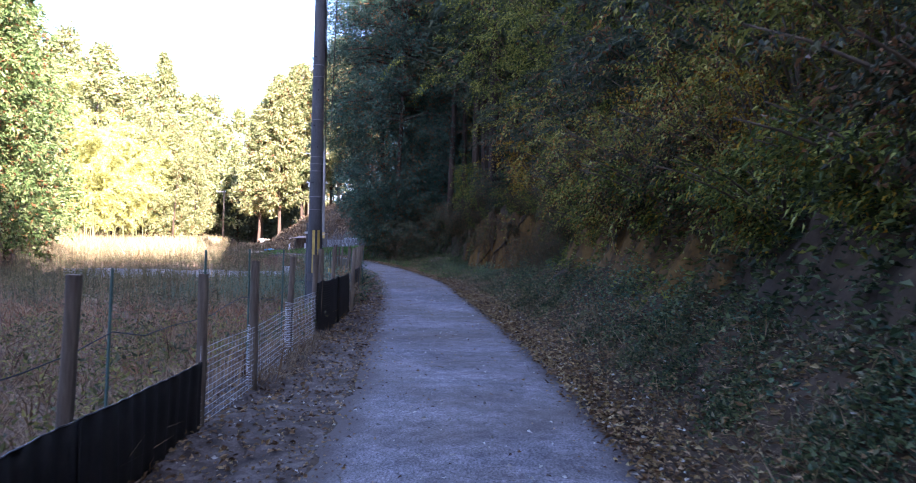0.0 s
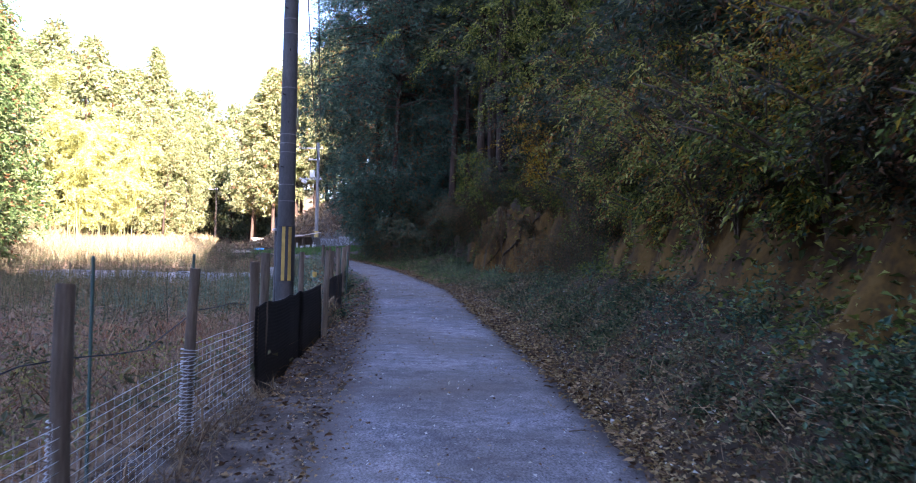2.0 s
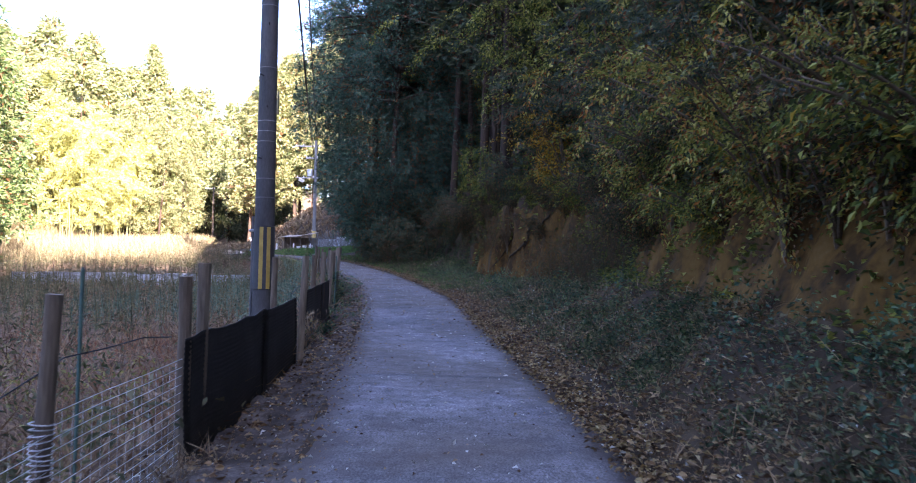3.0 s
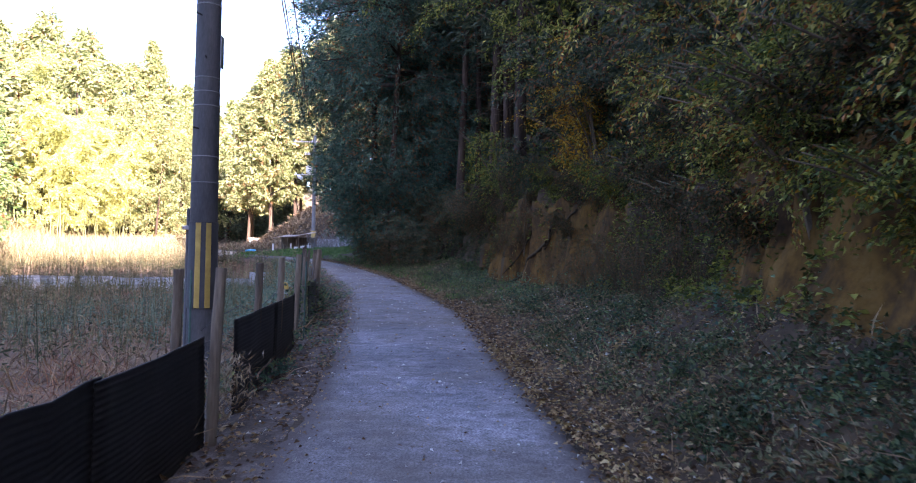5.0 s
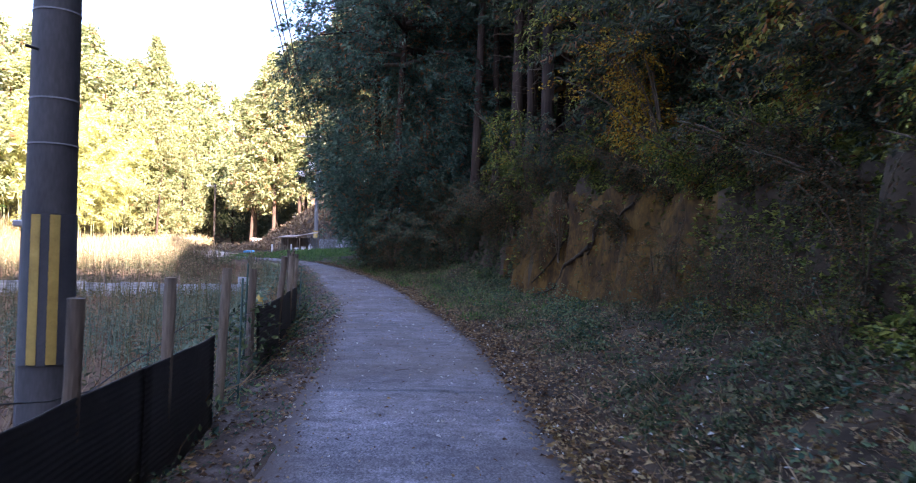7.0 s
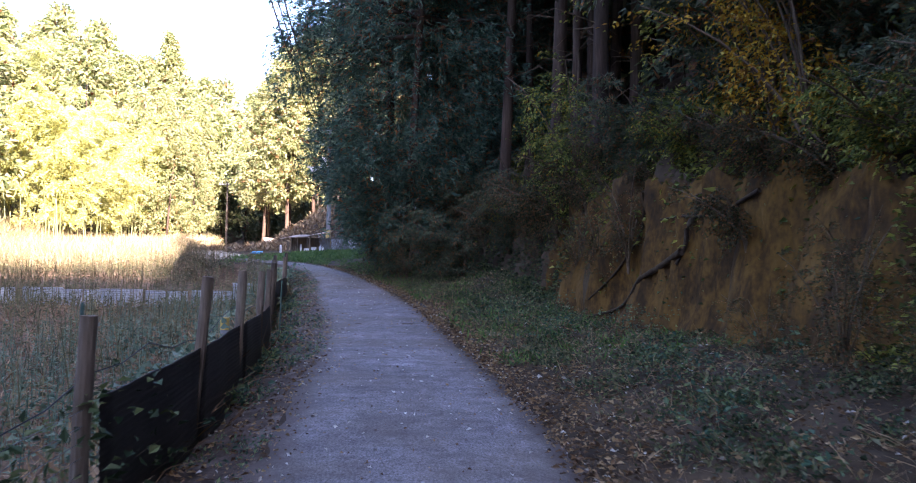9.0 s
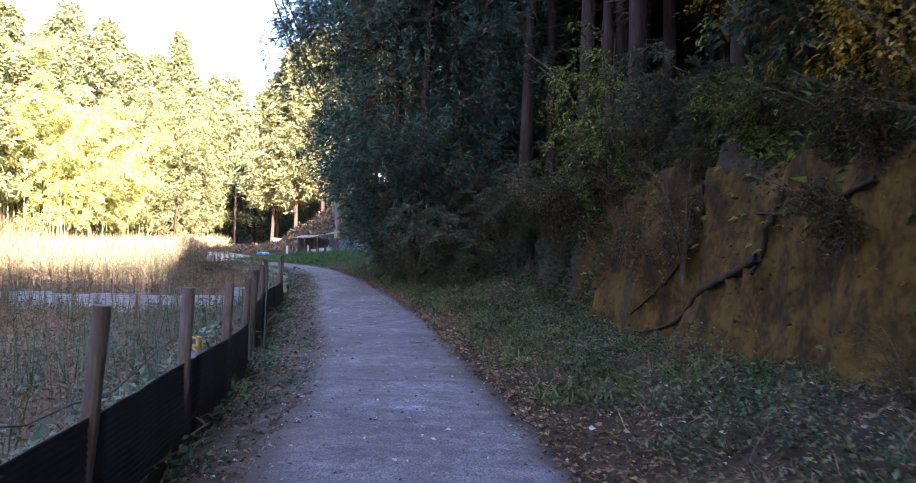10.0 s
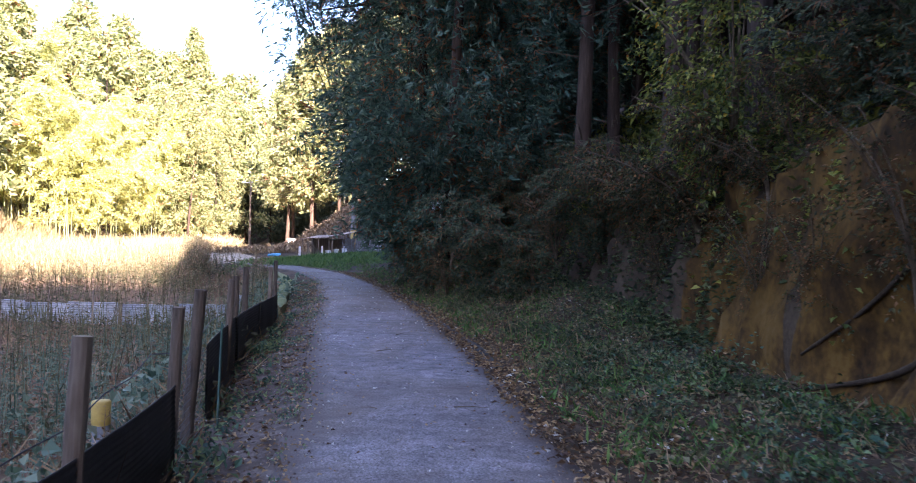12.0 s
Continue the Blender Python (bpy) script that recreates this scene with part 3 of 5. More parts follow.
sheet(29.5, 31.9, LBL, 0.036)
sheet(31.8, 34.0, LBL, 0.036, False, 0.065)
sheet(33.9, 36.2, LBL, 0.036)


def wire_mesh(y0, y1, h, cell_y, cell_z, material, label, off=0.03, r=0.0016):
    mid = (y0 + y1) / 2
    wm = thing("wire_mesh", (float(fence_x(mid)), mid, gz(float(fence_x(mid)), mid)), label, "wire fence", "wire mesh along the fence")
    o = Vector(wm.matrix_world.translation)
    foot = lambda y: float(np.mean([gz(float(fence_x(q)), q) for q in (y - 0.8, y - 0.4, y, y + 0.4, y + 0.8)]))
    pt = lambda y, z: Vector((float(fence_x(y)) + off + 0.012 * math.sin(3 * y) * z, y, foot(y) + z * (1 + 0.012 * math.sin(2.3 * y)))) - o
    n = max(2, int((y1 - y0) / 0.5))
    rows = [([pt(y0 + (y1 - y0) * i / n, z) for i in range(n + 1)], r * 1.25) for z in np.arange(0.04, h + 0.001, cell_z)]
    cols = [([pt(y, 0.02), pt(y, h * 0.5), pt(y, h)], r) for y in np.arange(y0, y1, cell_y)]
    for w in rows:
        tubes("line_wire", [w], material, wm, 4)
    for w in cols:
        tubes("stay_wire", [(w[0], w[1] * 0.6)], material, wm, 3)
    return wm


wire_mesh(5.65, 7.3, 0.64, 0.1, 0.052, M_WIRE, "white coated wire mesh panel on fence posts")
wire_mesh(7.3, 9.0, 0.64, 0.1, 0.052, M_WIRE, "white coated wire mesh panel on fence posts")
wire_mesh(9.0, 10.6, 0.7, 0.1, 0.055, M_WIRE, "white coated wire mesh panel on fence posts")
for y in (7.27, 9.0):
    x = float(fence_x(y))
    wrap = thing("wire_wrap", (x, y, gz(x, y)), "white wire ends wound round a wooden fence post", "wire", "wire wound round posts")
    for k in range(24):
        z = 0.06 + 0.025 * k
        ring = [(0.051 * math.cos(a), 0.051 * math.sin(a), z + 0.006 * math.sin(a + k)) for a in np.linspace(0, 2 * math.pi, 11)]
        tubes("turn", [(ring, 0.0028)], M_WIRE, wrap, 4)
M_DARKWIRE = mat("dull_wire", [(0.2, (0.05, 0.05, 0.05)), (0.8, (0.16, 0.15, 0.14))], 12, 0.6, 0, 80)
wire_mesh(14.5, 15.4, 0.76, 0.05, 0.075, M_DARKWIRE, "dull grey wire mesh tied between fence posts")
wire_mesh(19.1, 21.0, 0.72, 0.1, 0.075, M_DARKWIRE, "dull grey wire mesh tied between fence posts")
wire_mesh(28.3, 29.5, 0.75, 0.05, 0.06, M_DARKWIRE, "dull grey wire mesh tied between fence posts")


def strand(z, y0, y1, off):
    """A slack wire from post to post."""
    st = thing("barbed_wire", (0, 0, 0), "single slack rusty wire strung between the posts", "wire")
    pts = []
    for y in np.arange(y0, y1, 0.45):
        x = float(fence_x(y)) - off
        pts.append((x, y, gz(float(fence_x(y)), y) + z + 0.05 * math.sin(2.1 * y)))
    tubes("strand", [(pts, 0.004)], M_CABLE, st, 5)


strand(0.86, -2, 10.8, 0.04)
strand(0.8, 14.8, 36, 0.05)


# ---- utility pole with its guard ----
def utility_pole(x, y, z0, h, r0, r1):
    p = thing("utility_pole", (x, y, z0), "tall grey concrete utility pole with a striped guard", "utility pole")
    n = 14
    tubes("shaft", [([(0, 0, -0.4 + (h + 0.4) * k / n) for k in range(n + 1)], [r0 + (r1 - r0) * k / n for k in range(n + 1)])], M_POLEDARK, p, 24)
    rr = lambda z: r0 + (r1 - r0) * z / h
    for zb in (0.42, 2.62, 2.95, 3.6, 3.78, 3.96, 4.9, 6.0, 6.3):
        tubes("band", [([(0, 0, zb), (0, 0, zb + 0.012)], rr(zb) + 0.004)], M_POLE, p, 24, "thin galvanised band")
    guard_z, top_z = 1.03, 2.12
    tubes("guard", [([(0, 0, guard_z), (0, 0, top_z)], [rr(guard_z) + 0.008, rr(top_z) + 0.008])], M_BLACK, p, 24, "black ribbed guard")
    for a0 in (radians(-90.5), radians(-50.5), radians(89.5), radians(129.5)):
        V, F = [], []
        for i in range(2):
            z = guard_z + 0.01 + (top_z - guard_z - 0.02) * i
            for j in range(4):
                a = a0 + 0.12 * (j - 1.5)
                V.append(((rr(z) + 0.013) * math.cos(a), (rr(z) + 0.013) * math.sin(a), z))
        F = [[j, j + 1, j + 5, j + 4] for j in range(3)]
        ob = raw("stripe", V, F, M_YELLOW, p)
        tagged(ob, "faded yellow stripe")
        sol = ob.modifiers.new("thick", "SOLIDIFY")
        sol.thickness = 0.004
    for k, z in enumerate((3.3, 4.2, 4.75, 5.65, 6.5)):
        s = 1 if k % 2 else -1
        a = -1.6 + 0.25 * s
        c, q = math.cos(a), math.sin(a)
        tubes("step_bolt", [([(c * rr(z) * 0.9, q * rr(z) * 0.9, z), (c * (rr(z) + 0.1), q * (rr(z) + 0.1), z)], 0.011)], M_CABLE, p, 6)
    bm = bmesh.new()
    box(bm, (0.1, 0.05, 0.05), (-rr(2.1) - 0.04, -0.02, 2.05), 0, 0.008)
    part("clamp", bm, M_STEEL, p, "small steel clamp")
    bm = bmesh.new()
    box(bm, (0.012, 0.11, 0.42), (rr(4) + 0.03, -0.03, 4.3), 0, 0.004)
    part("number_plate", bm, M_STEEL, p, "narrow pale number plate")
    tubes("conduit", [([(-rr(0) - 0.03, 0.02, 0.0), (-rr(2.2) - 0.035, 0.02, 2.3)], 0.022)], M_POLEDARK, p, 8, "grey conduit pipe")
    return p


utility_pole(-3.62, 18.65, gz(-3.62, 18.65), 13.0, 0.185, 0.105)


def wood_pole(x, y, h, r, arms, label, material=M_POLE):
    z0 = gz(x, y)
    p = thing("distribution_pole", (x, y, z0), label, "utility pole")
    tubes("shaft", [([(0, 0, -0.5), (0, 0, h * 0.5), (0, 0, h)], [r, r * 0.88, r * 0.72])], material, p, 14)
    for z, l in arms:
        bm = bmesh.new()
        box(bm, (l, 0.1, 0.1), (-l * 0.32, 0, z), 0, 0.01)
        arm = part("crossarm", bm, M_STEEL, p, "pale steel crossarm")
        for u in (-0.75, -0.5, -0.1, 0.12):
            tubes("insulator", [([(l * u, 0, z + 0.05), (l * u, 0, z + 0.12), (l * u, 0, z + 0.2)], [0.03, 0.06, 0.03])], M_WIRE, arm, 8, "white insulator")
    return p


tp = wood_pole(-14.7, 80.0, 10.8, 0.19, [(10.2, 2.6), (9.0, 1.2), (7.0, 2.4)], "concrete distribution pole with crossarms and a switch")
bm = bmesh.new()
box(bm, (0.5, 0.4, 0.75), (-0.55, 0, 7.5), 0, 0.06)
part("switch_box", bm, M_WIRE, tp, "white switch box")
bm = bmesh.new()
box(bm, (0.55, 0.3, 0.3), (-1.4, 0, 6.75), 0, 0.05, (20, 25))
part("floodlight", bm, M_WIRE, tp, "small white lamp housing")
tubes("guard", [([(0, 0, 0.2), (0, 0, 1.6)], 0.21)], M_YELLOW, tp, 14, "faded yellow guard")
fp = wood_pole(-39.9, 125.0, 9.6, 0.17, [(9.3, 1.6)], "slim old wooden pole with one crossarm", M_WOOD)


def cable(a, b, sag, r=0.02, label="black overhead cable strung between poles"):
    c = thing("overhead_cable", (0, 0, 0), label, "cable", "overhead cables")
    A, B = Vector(a), Vector(b)
    tubes("line", [([A.lerp(B, k / 16) - Vector((0, 0, sag * 4 * (k / 16) * (1 - k / 16))) for k in range(17)], r)], M_CABLE, c, 5)


P1 = Vector((-3.62, 18.65, gz(-3.62, 18.65)))
P2 = Vector((-14.7, 80.0, gz(-14.7, 80)))
P3 = Vector((-39.9, 125.0, gz(-39.9, 125)))
for dx, za, zb, sg in ((0.1, 9.9, 8.6, 1.2), (0.45, 9.4, 8.0, 1.2), (0.15, 9.3, 8.0, 1.3)):
    cable(P1 + Vector((dx, 0, za)), P2 + Vector((dx, 0, zb)), sg)
for k in range(3):
    cable(P2 + Vector((-0.6 * k, 0, 7.2)), P3 + Vector((0.5 - 0.5 * k, 0, 9.3)), 1.8 + 0.4 * k, 0.02)


# ---- trees ----
def conifer_data(h, r, bare, n_br, per, flen, fwid, droop, seed, brown=0.05, taper=0.7, low=0.7, tuft=5):
    """Crown fronds of a conifer as leaf bases, directions and sizes; branches as tubes."""
    g = np.random.default_rng(seed)
    u = g.uniform(0, 1, n_br) ** 0.85
    zb = bare + (h - bare) * u
    ang = g.uniform(0, 2 * math.pi, n_br)
    prof = np.clip((1 - u) ** taper + 0.06, 0, 1) * (0.75 + 0.35 * g.uniform(size=n_br)) * np.clip(u * 2.4 + low, 0, 1)
    L = r * prof
    q = g.uniform(0.12, 1, (n_br, per)) ** 0.6
    rad = L[:, None] * q
    ca, sa = np.cos(ang)[:, None], np.sin(ang)[:, None]
    spread = L[:, None] * 0.16 * (1.15 - q) + 0.1
    lat = g.normal(size=(n_br, per)) * spread
    px = ca * rad - sa * lat
    py = sa * rad + ca * lat
    pz = zb[:, None] + rad * 0.28 - droop * rad ** 2 / max(r, 0.1) + g.normal(size=(n_br, per)) * (0.1 + 0.05 * r)
    base = np.stack([px, py, pz], -1).reshape(-1, 3)
    d = np.stack([ca + g.normal(size=px.shape) * 0.6, sa + g.normal(size=px.shape) * 0.6, -0.45 + g.normal(size=px.shape) * 0.45], -1).reshape(-1, 3)
    # each tuft fans out into several sprays
    base = np.repeat(base, tuft, 0) + g.normal(size=(len(base) * tuft, 3)) * flen * 0.42
    d = np.repeat(d, tuft, 0) + g.normal(size=(len(base), 3)) * 0.25
    q = np.repeat(q.reshape(-1), tuft)
    n = len(base)
    ln = flen * g.uniform(0.6, 1.3, n)
    br = []
    for i in range(0, n_br, 3):
        c, s, l = math.cos(ang[i]), math.sin(ang[i]), L[i] * 0.85
        br.append(([(0, 0, zb[i] - 0.1), (c * l * 0.5, s * l * 0.5, zb[i] + 0.14 * l - droop * (l * 0.5) ** 2 / r), (c * l, s * l, zb[i] + 0.28 * l - droop * l * l / r)], [0.05 * r / 3 + 0.01, 0.03 * r / 3 + 0.006, 0.006]))
    mi = (g.uniform(size=n) < brown * (2.2 - 2 * q.reshape(-1))).astype(int)
    return base, d, ln, fwid * g.uniform(0.7, 1.3, n), br, mi


def conifer(name, h, r, bare, n_br, per, flen, fwid, droop, seed, mats, label, trunk_r=0.16, brown=0.05, group="", branches=True, taper=0.7, low=0.7):
    t = tagged(new(name), label, "tree", group)
    g = np.random.default_rng(seed + 1)
    lx, ly = g.normal(size=2) * 0.02
    pts = [(lx * k * k * 0.3, ly * k * k * 0.3, -0.6 + (h + 0.4) * k / 7) for k in range(8)]
    base, d, ln, wd, br, mi = conifer_data(h, r, bare, n_br, per, flen, fwid, droop, seed, brown, taper, low)
    stem = tube_data(pts, [trunk_r * (1.25 if k == 0 else 1) * (1 - 0.12 * k) + 0.01 for k in range(8)], 10 if branches else 6)
    raw("trunk", *stem, M_BARK, t, smooth=True)
    for bp, brad in [b for b in br if b[0][0][2] > 7.5] if branches else []:
        raw("limb", *tube_data(bp, brad, 4, False), M_BARK, t, smooth=True)
    v, f = sprays_data(base, d, ln, wd)
    raw("crown", v, f, mats, t, np.concatenate([mi, mi]))
    return t


def plant_copies(proto, places, g):
    first = True
    for x, y, s, rz in places:
        m = pose(x, y, gz(x, y) - 0.1, g.normal() * 1.2, g.normal() * 1.2, rz)
        if first:
            proto.matrix_basis = m
            proto.scale = (s, s, s * g.uniform(0.94, 1.06))
            first = False
        else:
            o = copy_thing(proto, m)
            o.scale = (s, s, s * g.uniform(0.92, 1.08))


g = np.random.default_rng(21)
# dense cypress wall where the lane bends
NEAR = "dark green cypress with drooping fronds beside the lane"
near_a = conifer("cypress", 24, 5.0, 1.2, 440, 36, 0.24, 0.045, 0.5, 31, [M_CYPNEAR, M_BROWNLEAF], NEAR, 0.15, 0.16, "cypress wood beside the lane", True, 0.4, 0.42)
near_b = conifer("cypress", 25, 4.8, 1.5, 440, 36, 0.24, 0.045, 0.5, 47, [M_CYPNEAR, M_BROWNLEAF], NEAR, 0.16, 0.16, "cypress wood beside the lane", True, 0.4, 0.42)
pa = [(-3.6, 41.6, 1.0, 10), (-3.6, 51.5, 0.95, 140)]
pb = [(-4.6, 45.8, 1.0, 30), (-0.9, 45.6, 1.0, 170), (-2.8, 57.5, 0.95, 220)]
plant_copies(near_a, pa, g)
plant_copies(near_b, pb, g)
# taller plantation with bare lower trunks up the slope
TALL = "tall cypress with a long bare trunk on the slope"
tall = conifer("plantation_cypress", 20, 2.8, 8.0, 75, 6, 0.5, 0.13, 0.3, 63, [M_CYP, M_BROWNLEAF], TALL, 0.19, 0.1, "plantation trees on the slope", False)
gs = np.random.default_rng(64)
for k in range(34):
    a, z, l = gs.uniform(0, 6.28), gs.uniform(1.5, 9.5), gs.uniform(0.5, 2.0)
    c, q = math.cos(a), math.sin(a)
    raw("dead_limb", *tube_data([(c * 0.08, q * 0.08, z), (c * l * 0.6, q * l * 0.6, z + 0.1 * l), (c * l, q * l, z - 0.12 * l)], [0.016, 0.01, 0.003], 4, False), M_TWIG, tall)
# the front row stands at the lip of the earth bank
pt = [(1.5, 33.6, 1.05, 40), (0.75, 35.6, 1.0, 150), (-0.5, 38.9, 0.95, 10), (1.3, 37.0, 0.8, 200), (2.0, 38.4, 1.0, 120), (1.2, 34.9, 0.65, 88), (0.3, 39.8, 0.8, 300)]
for y in np.arange(-12, 60, 3.0):
    for row in range(3):
        x = float(edge_r(y)) + (7.5 if y < 26 else 8.0) + row * 3.0 + g.uniform(-1, 1)
        if g.uniform() < 0.85:
            pt.append((x, y + g.uniform(-1.2, 1.2), g.uniform(0.8, 1.1), g.uniform(0, 360)))
plant_copies(tall, pt, g)
# the wood goes on over the hill
FARL = "tall conifer standing in the hillside wood"
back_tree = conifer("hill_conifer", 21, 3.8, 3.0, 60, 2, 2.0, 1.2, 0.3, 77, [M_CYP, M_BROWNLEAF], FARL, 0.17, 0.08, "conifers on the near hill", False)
pbk = []
for y in np.arange(-78, 62, 6.6):
    for x0 in np.arange(14, 62, 7.2):
        x = float(edge_r(y)) + x0 + g.uniform(-1.8, 1.8)
        if y > 40 and x0 > 34:
            continue
        pbk.append((x, y + g.uniform(-2, 2), g.uniform(0.85, 1.15), g.uniform(0, 360)))
for y in np.arange(64, 112, 6.0):
    for x in np.arange(9, 42, 6.0):
        pbk.append((x + g.uniform(-1.8, 1.8), y + g.uniform(-2, 2), g.uniform(0.85, 1.1), g.uniform(0, 360)))
for x in np.arange(-40, 14, 5.5):
    for y in (-30, -37, -45):
        if abs(x) > 3.5:
            pbk.append((x + g.uniform(-1.5, 1.5), y + g.uniform(-2, 2), g.uniform(0.85, 1.1), g.uniform(0, 360)))
plant_copies(back_tree, pbk, g)

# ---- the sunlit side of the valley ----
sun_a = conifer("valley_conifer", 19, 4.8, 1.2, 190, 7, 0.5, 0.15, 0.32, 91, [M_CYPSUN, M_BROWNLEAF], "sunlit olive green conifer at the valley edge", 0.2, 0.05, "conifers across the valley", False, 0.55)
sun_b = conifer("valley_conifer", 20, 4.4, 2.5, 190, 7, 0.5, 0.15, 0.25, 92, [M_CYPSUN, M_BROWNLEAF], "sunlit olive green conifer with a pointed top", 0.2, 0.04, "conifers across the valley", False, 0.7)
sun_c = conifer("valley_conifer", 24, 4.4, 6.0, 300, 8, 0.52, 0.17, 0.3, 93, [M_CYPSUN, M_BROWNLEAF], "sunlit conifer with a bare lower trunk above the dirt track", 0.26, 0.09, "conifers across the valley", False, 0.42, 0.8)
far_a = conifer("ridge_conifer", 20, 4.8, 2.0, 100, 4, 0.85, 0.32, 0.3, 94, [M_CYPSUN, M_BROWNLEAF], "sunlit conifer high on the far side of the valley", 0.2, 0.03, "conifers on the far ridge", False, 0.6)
edge_tree = conifer("field_conifer", 19, 4.6, 1.2, 220, 12, 0.34, 0.11, 0.35, 96, [M_NEARSUN, M_BROWNLEAF], "green conifer with browning inner foliage beside the field", 0.22, 0.14, "conifers beside the field", False, 0.5)
plant_copies(edge_tree, [(-28.5, 44, 1.0, 0), (-30.5, 50, 1.05, 60), (-33, 40, 1.1, 130), (-34, 56, 0.9, 200), (-27.5, 37, 0.95, 260), (-26, 30, 1.0, 310), (-36, 47, 1.1, 20)], g)
sa, sb, sc3, fa = [], [], [], []
for k, (x, y, s) in enumerate([(-43.6, 122, 0.8), (-45.8, 118, 0.92), (-48.6, 121, 1.05), (-45.5, 127, 1.0), (-49, 128, 1.1), (-52, 124, 1.1)]):
    (sa if k % 3 else sb).append((x, y, s, g.uniform(0, 360)))
for x, y, s in [(-30.6, 113, 0.96), (-27.2, 112, 1.06), (-24.2, 114, 1.1), (-28.8, 119, 1.05), (-25, 121, 1.1), (-21.2, 112, 1.05), (-18.0, 110, 1.0), (-15, 108, 1.0), (-20.5, 118, 1.1), (-12, 103, 1.0), (-32.0, 120, 0.85)]:
    sc3.append((x, y, s, g.uniform(0, 360)))
for row in range(4):
    for x in np.arange(-112, -40 + 3 * row, 5.4):
        y = 131 + row * 10 + g.uniform(-2.5, 2.5) - max(0, (-58 - x)) * 0.55
        if y < 84:
            continue
        fa.append((x + g.uniform(-2, 2), y, g.uniform(0.9, 1.15) * float(np.interp(x, [-110, -60, -46, -38, -30], [1.3, 1.12, 1.02, 0.74, 0.7])), g.uniform(0, 360)))
for y in np.arange(62, 100, 6.5):
    for k in range(2):
        fa.append((float(wood_l(y)) - 6 - 5.5 * k + g.uniform(-2, 2), y + g.uniform(-2, 2), g.uniform(0.8, 1.0), g.uniform(0, 360)))
sb.append((-63.8, 160, 1.5, 0))
for x, y, s in [(-8, 140, 1.0), (-16, 138, 1.0), (-24, 140, 0.9), (2, 132, 1.0), (-5, 126, 1.0), (-2, 118, 1.0)]:
    fa.append((x, y, s, g.uniform(0, 360)))
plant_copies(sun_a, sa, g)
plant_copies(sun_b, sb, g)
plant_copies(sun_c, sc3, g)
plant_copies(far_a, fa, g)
# shaded conifers in the gap at the head of the track
gap = conifer("gap_conifer", 15, 3.2, 0.6, 150, 6, 0.6, 0.22, 0.3, 95, [M_CYP, M_BROWNLEAF], "dark conifer in the shaded gap of the valley", 0.18, 0.02, "dark conifers in the gap", False)
plant_copies(gap, [(-40.6, 136, 0.85, 0), (-38.0, 138, 0.95, 50), (-35.6, 140, 1.0, 100), (-42.6, 133, 0.8, 200), (-33, 138, 0.95, 240), (-37, 146, 1.1, 20), (-41, 148, 1.1, 70), (-30, 132, 0.9, 140)], g)


def bamboo(seed, h):
    """A culm clump with plumes of hanging leaves."""
    gg = np.random.default_rng(seed)
    t = tagged(new("bamboo"), "arching yellow-green bamboo clump in full sun", "bamboo", "bamboo grove")
    B, D = [], []
    for k in range(7):
        a, l = gg.uniform(0, 6.28), gg.uniform(0.2, 0.45) * h
        hh = h * gg.uniform(0.7, 1.05)
        x0, y0 = gg.normal(size=2) * 1.1
        arc = lambda u: (x0 + math.cos(a) * l * u ** 2.2, y0 + math.sin(a) * l * u ** 2.2, hh * (1.12 * u - 0.36 * u ** 4))
        tubes("culm", [([arc(u) for u in np.linspace(0, 1, 8)], [0.06 * (1 - 0.1 * i) for i in range(8)])], M_CULM, t, 6)
        # each culm carries feathered side plumes that hang outward
        for j in range(22):
            u = gg.uniform(0.12, 1.0) ** 0.75
            c = np.array(arc(u))
            w, pl = a + gg.normal() * 1.1, gg.uniform(0.8, 2.0) * (1.2 - 0.5 * u)
            out = np.array([math.cos(w), math.sin(w), 0.25])
            q = gg.uniform(0.1, 1, 34)
            B.append(c + out * (q * pl)[:, None] - np.array([0, 0, 1]) * (q ** 2 * pl * 0.75)[:, None] + gg.normal(size=(34, 3)) * 0.13)
            D.append(out + gg.normal(size=(34, 3)) * 0.45 + np.array([0, 0, -0.9]) * q[:, None])
    B, D = np.concatenate(B), np.concatenate(D)
    raw("foliage", *sprays_data(B, D, gg.uniform(0.35, 0.7, len(B)), gg.uniform(0.06, 0.12, len(B))), M_BAMBOO, t)
    return t


bam_a, bam_b = bamboo(5, 15), bamboo(6, 18)
ba, bb = [], []
for k in range(34):
    y = g.uniform(78, 118)
    x = float(wood_l(y)) + 1.5 - abs(g.normal()) * 9
    (ba if k % 2 else bb).append((x, y, g.uniform(0.7, 1.2), g.uniform(0, 360)))
plant_copies(bam_a, ba, g)
plant_copies(bam_b, bb, g)


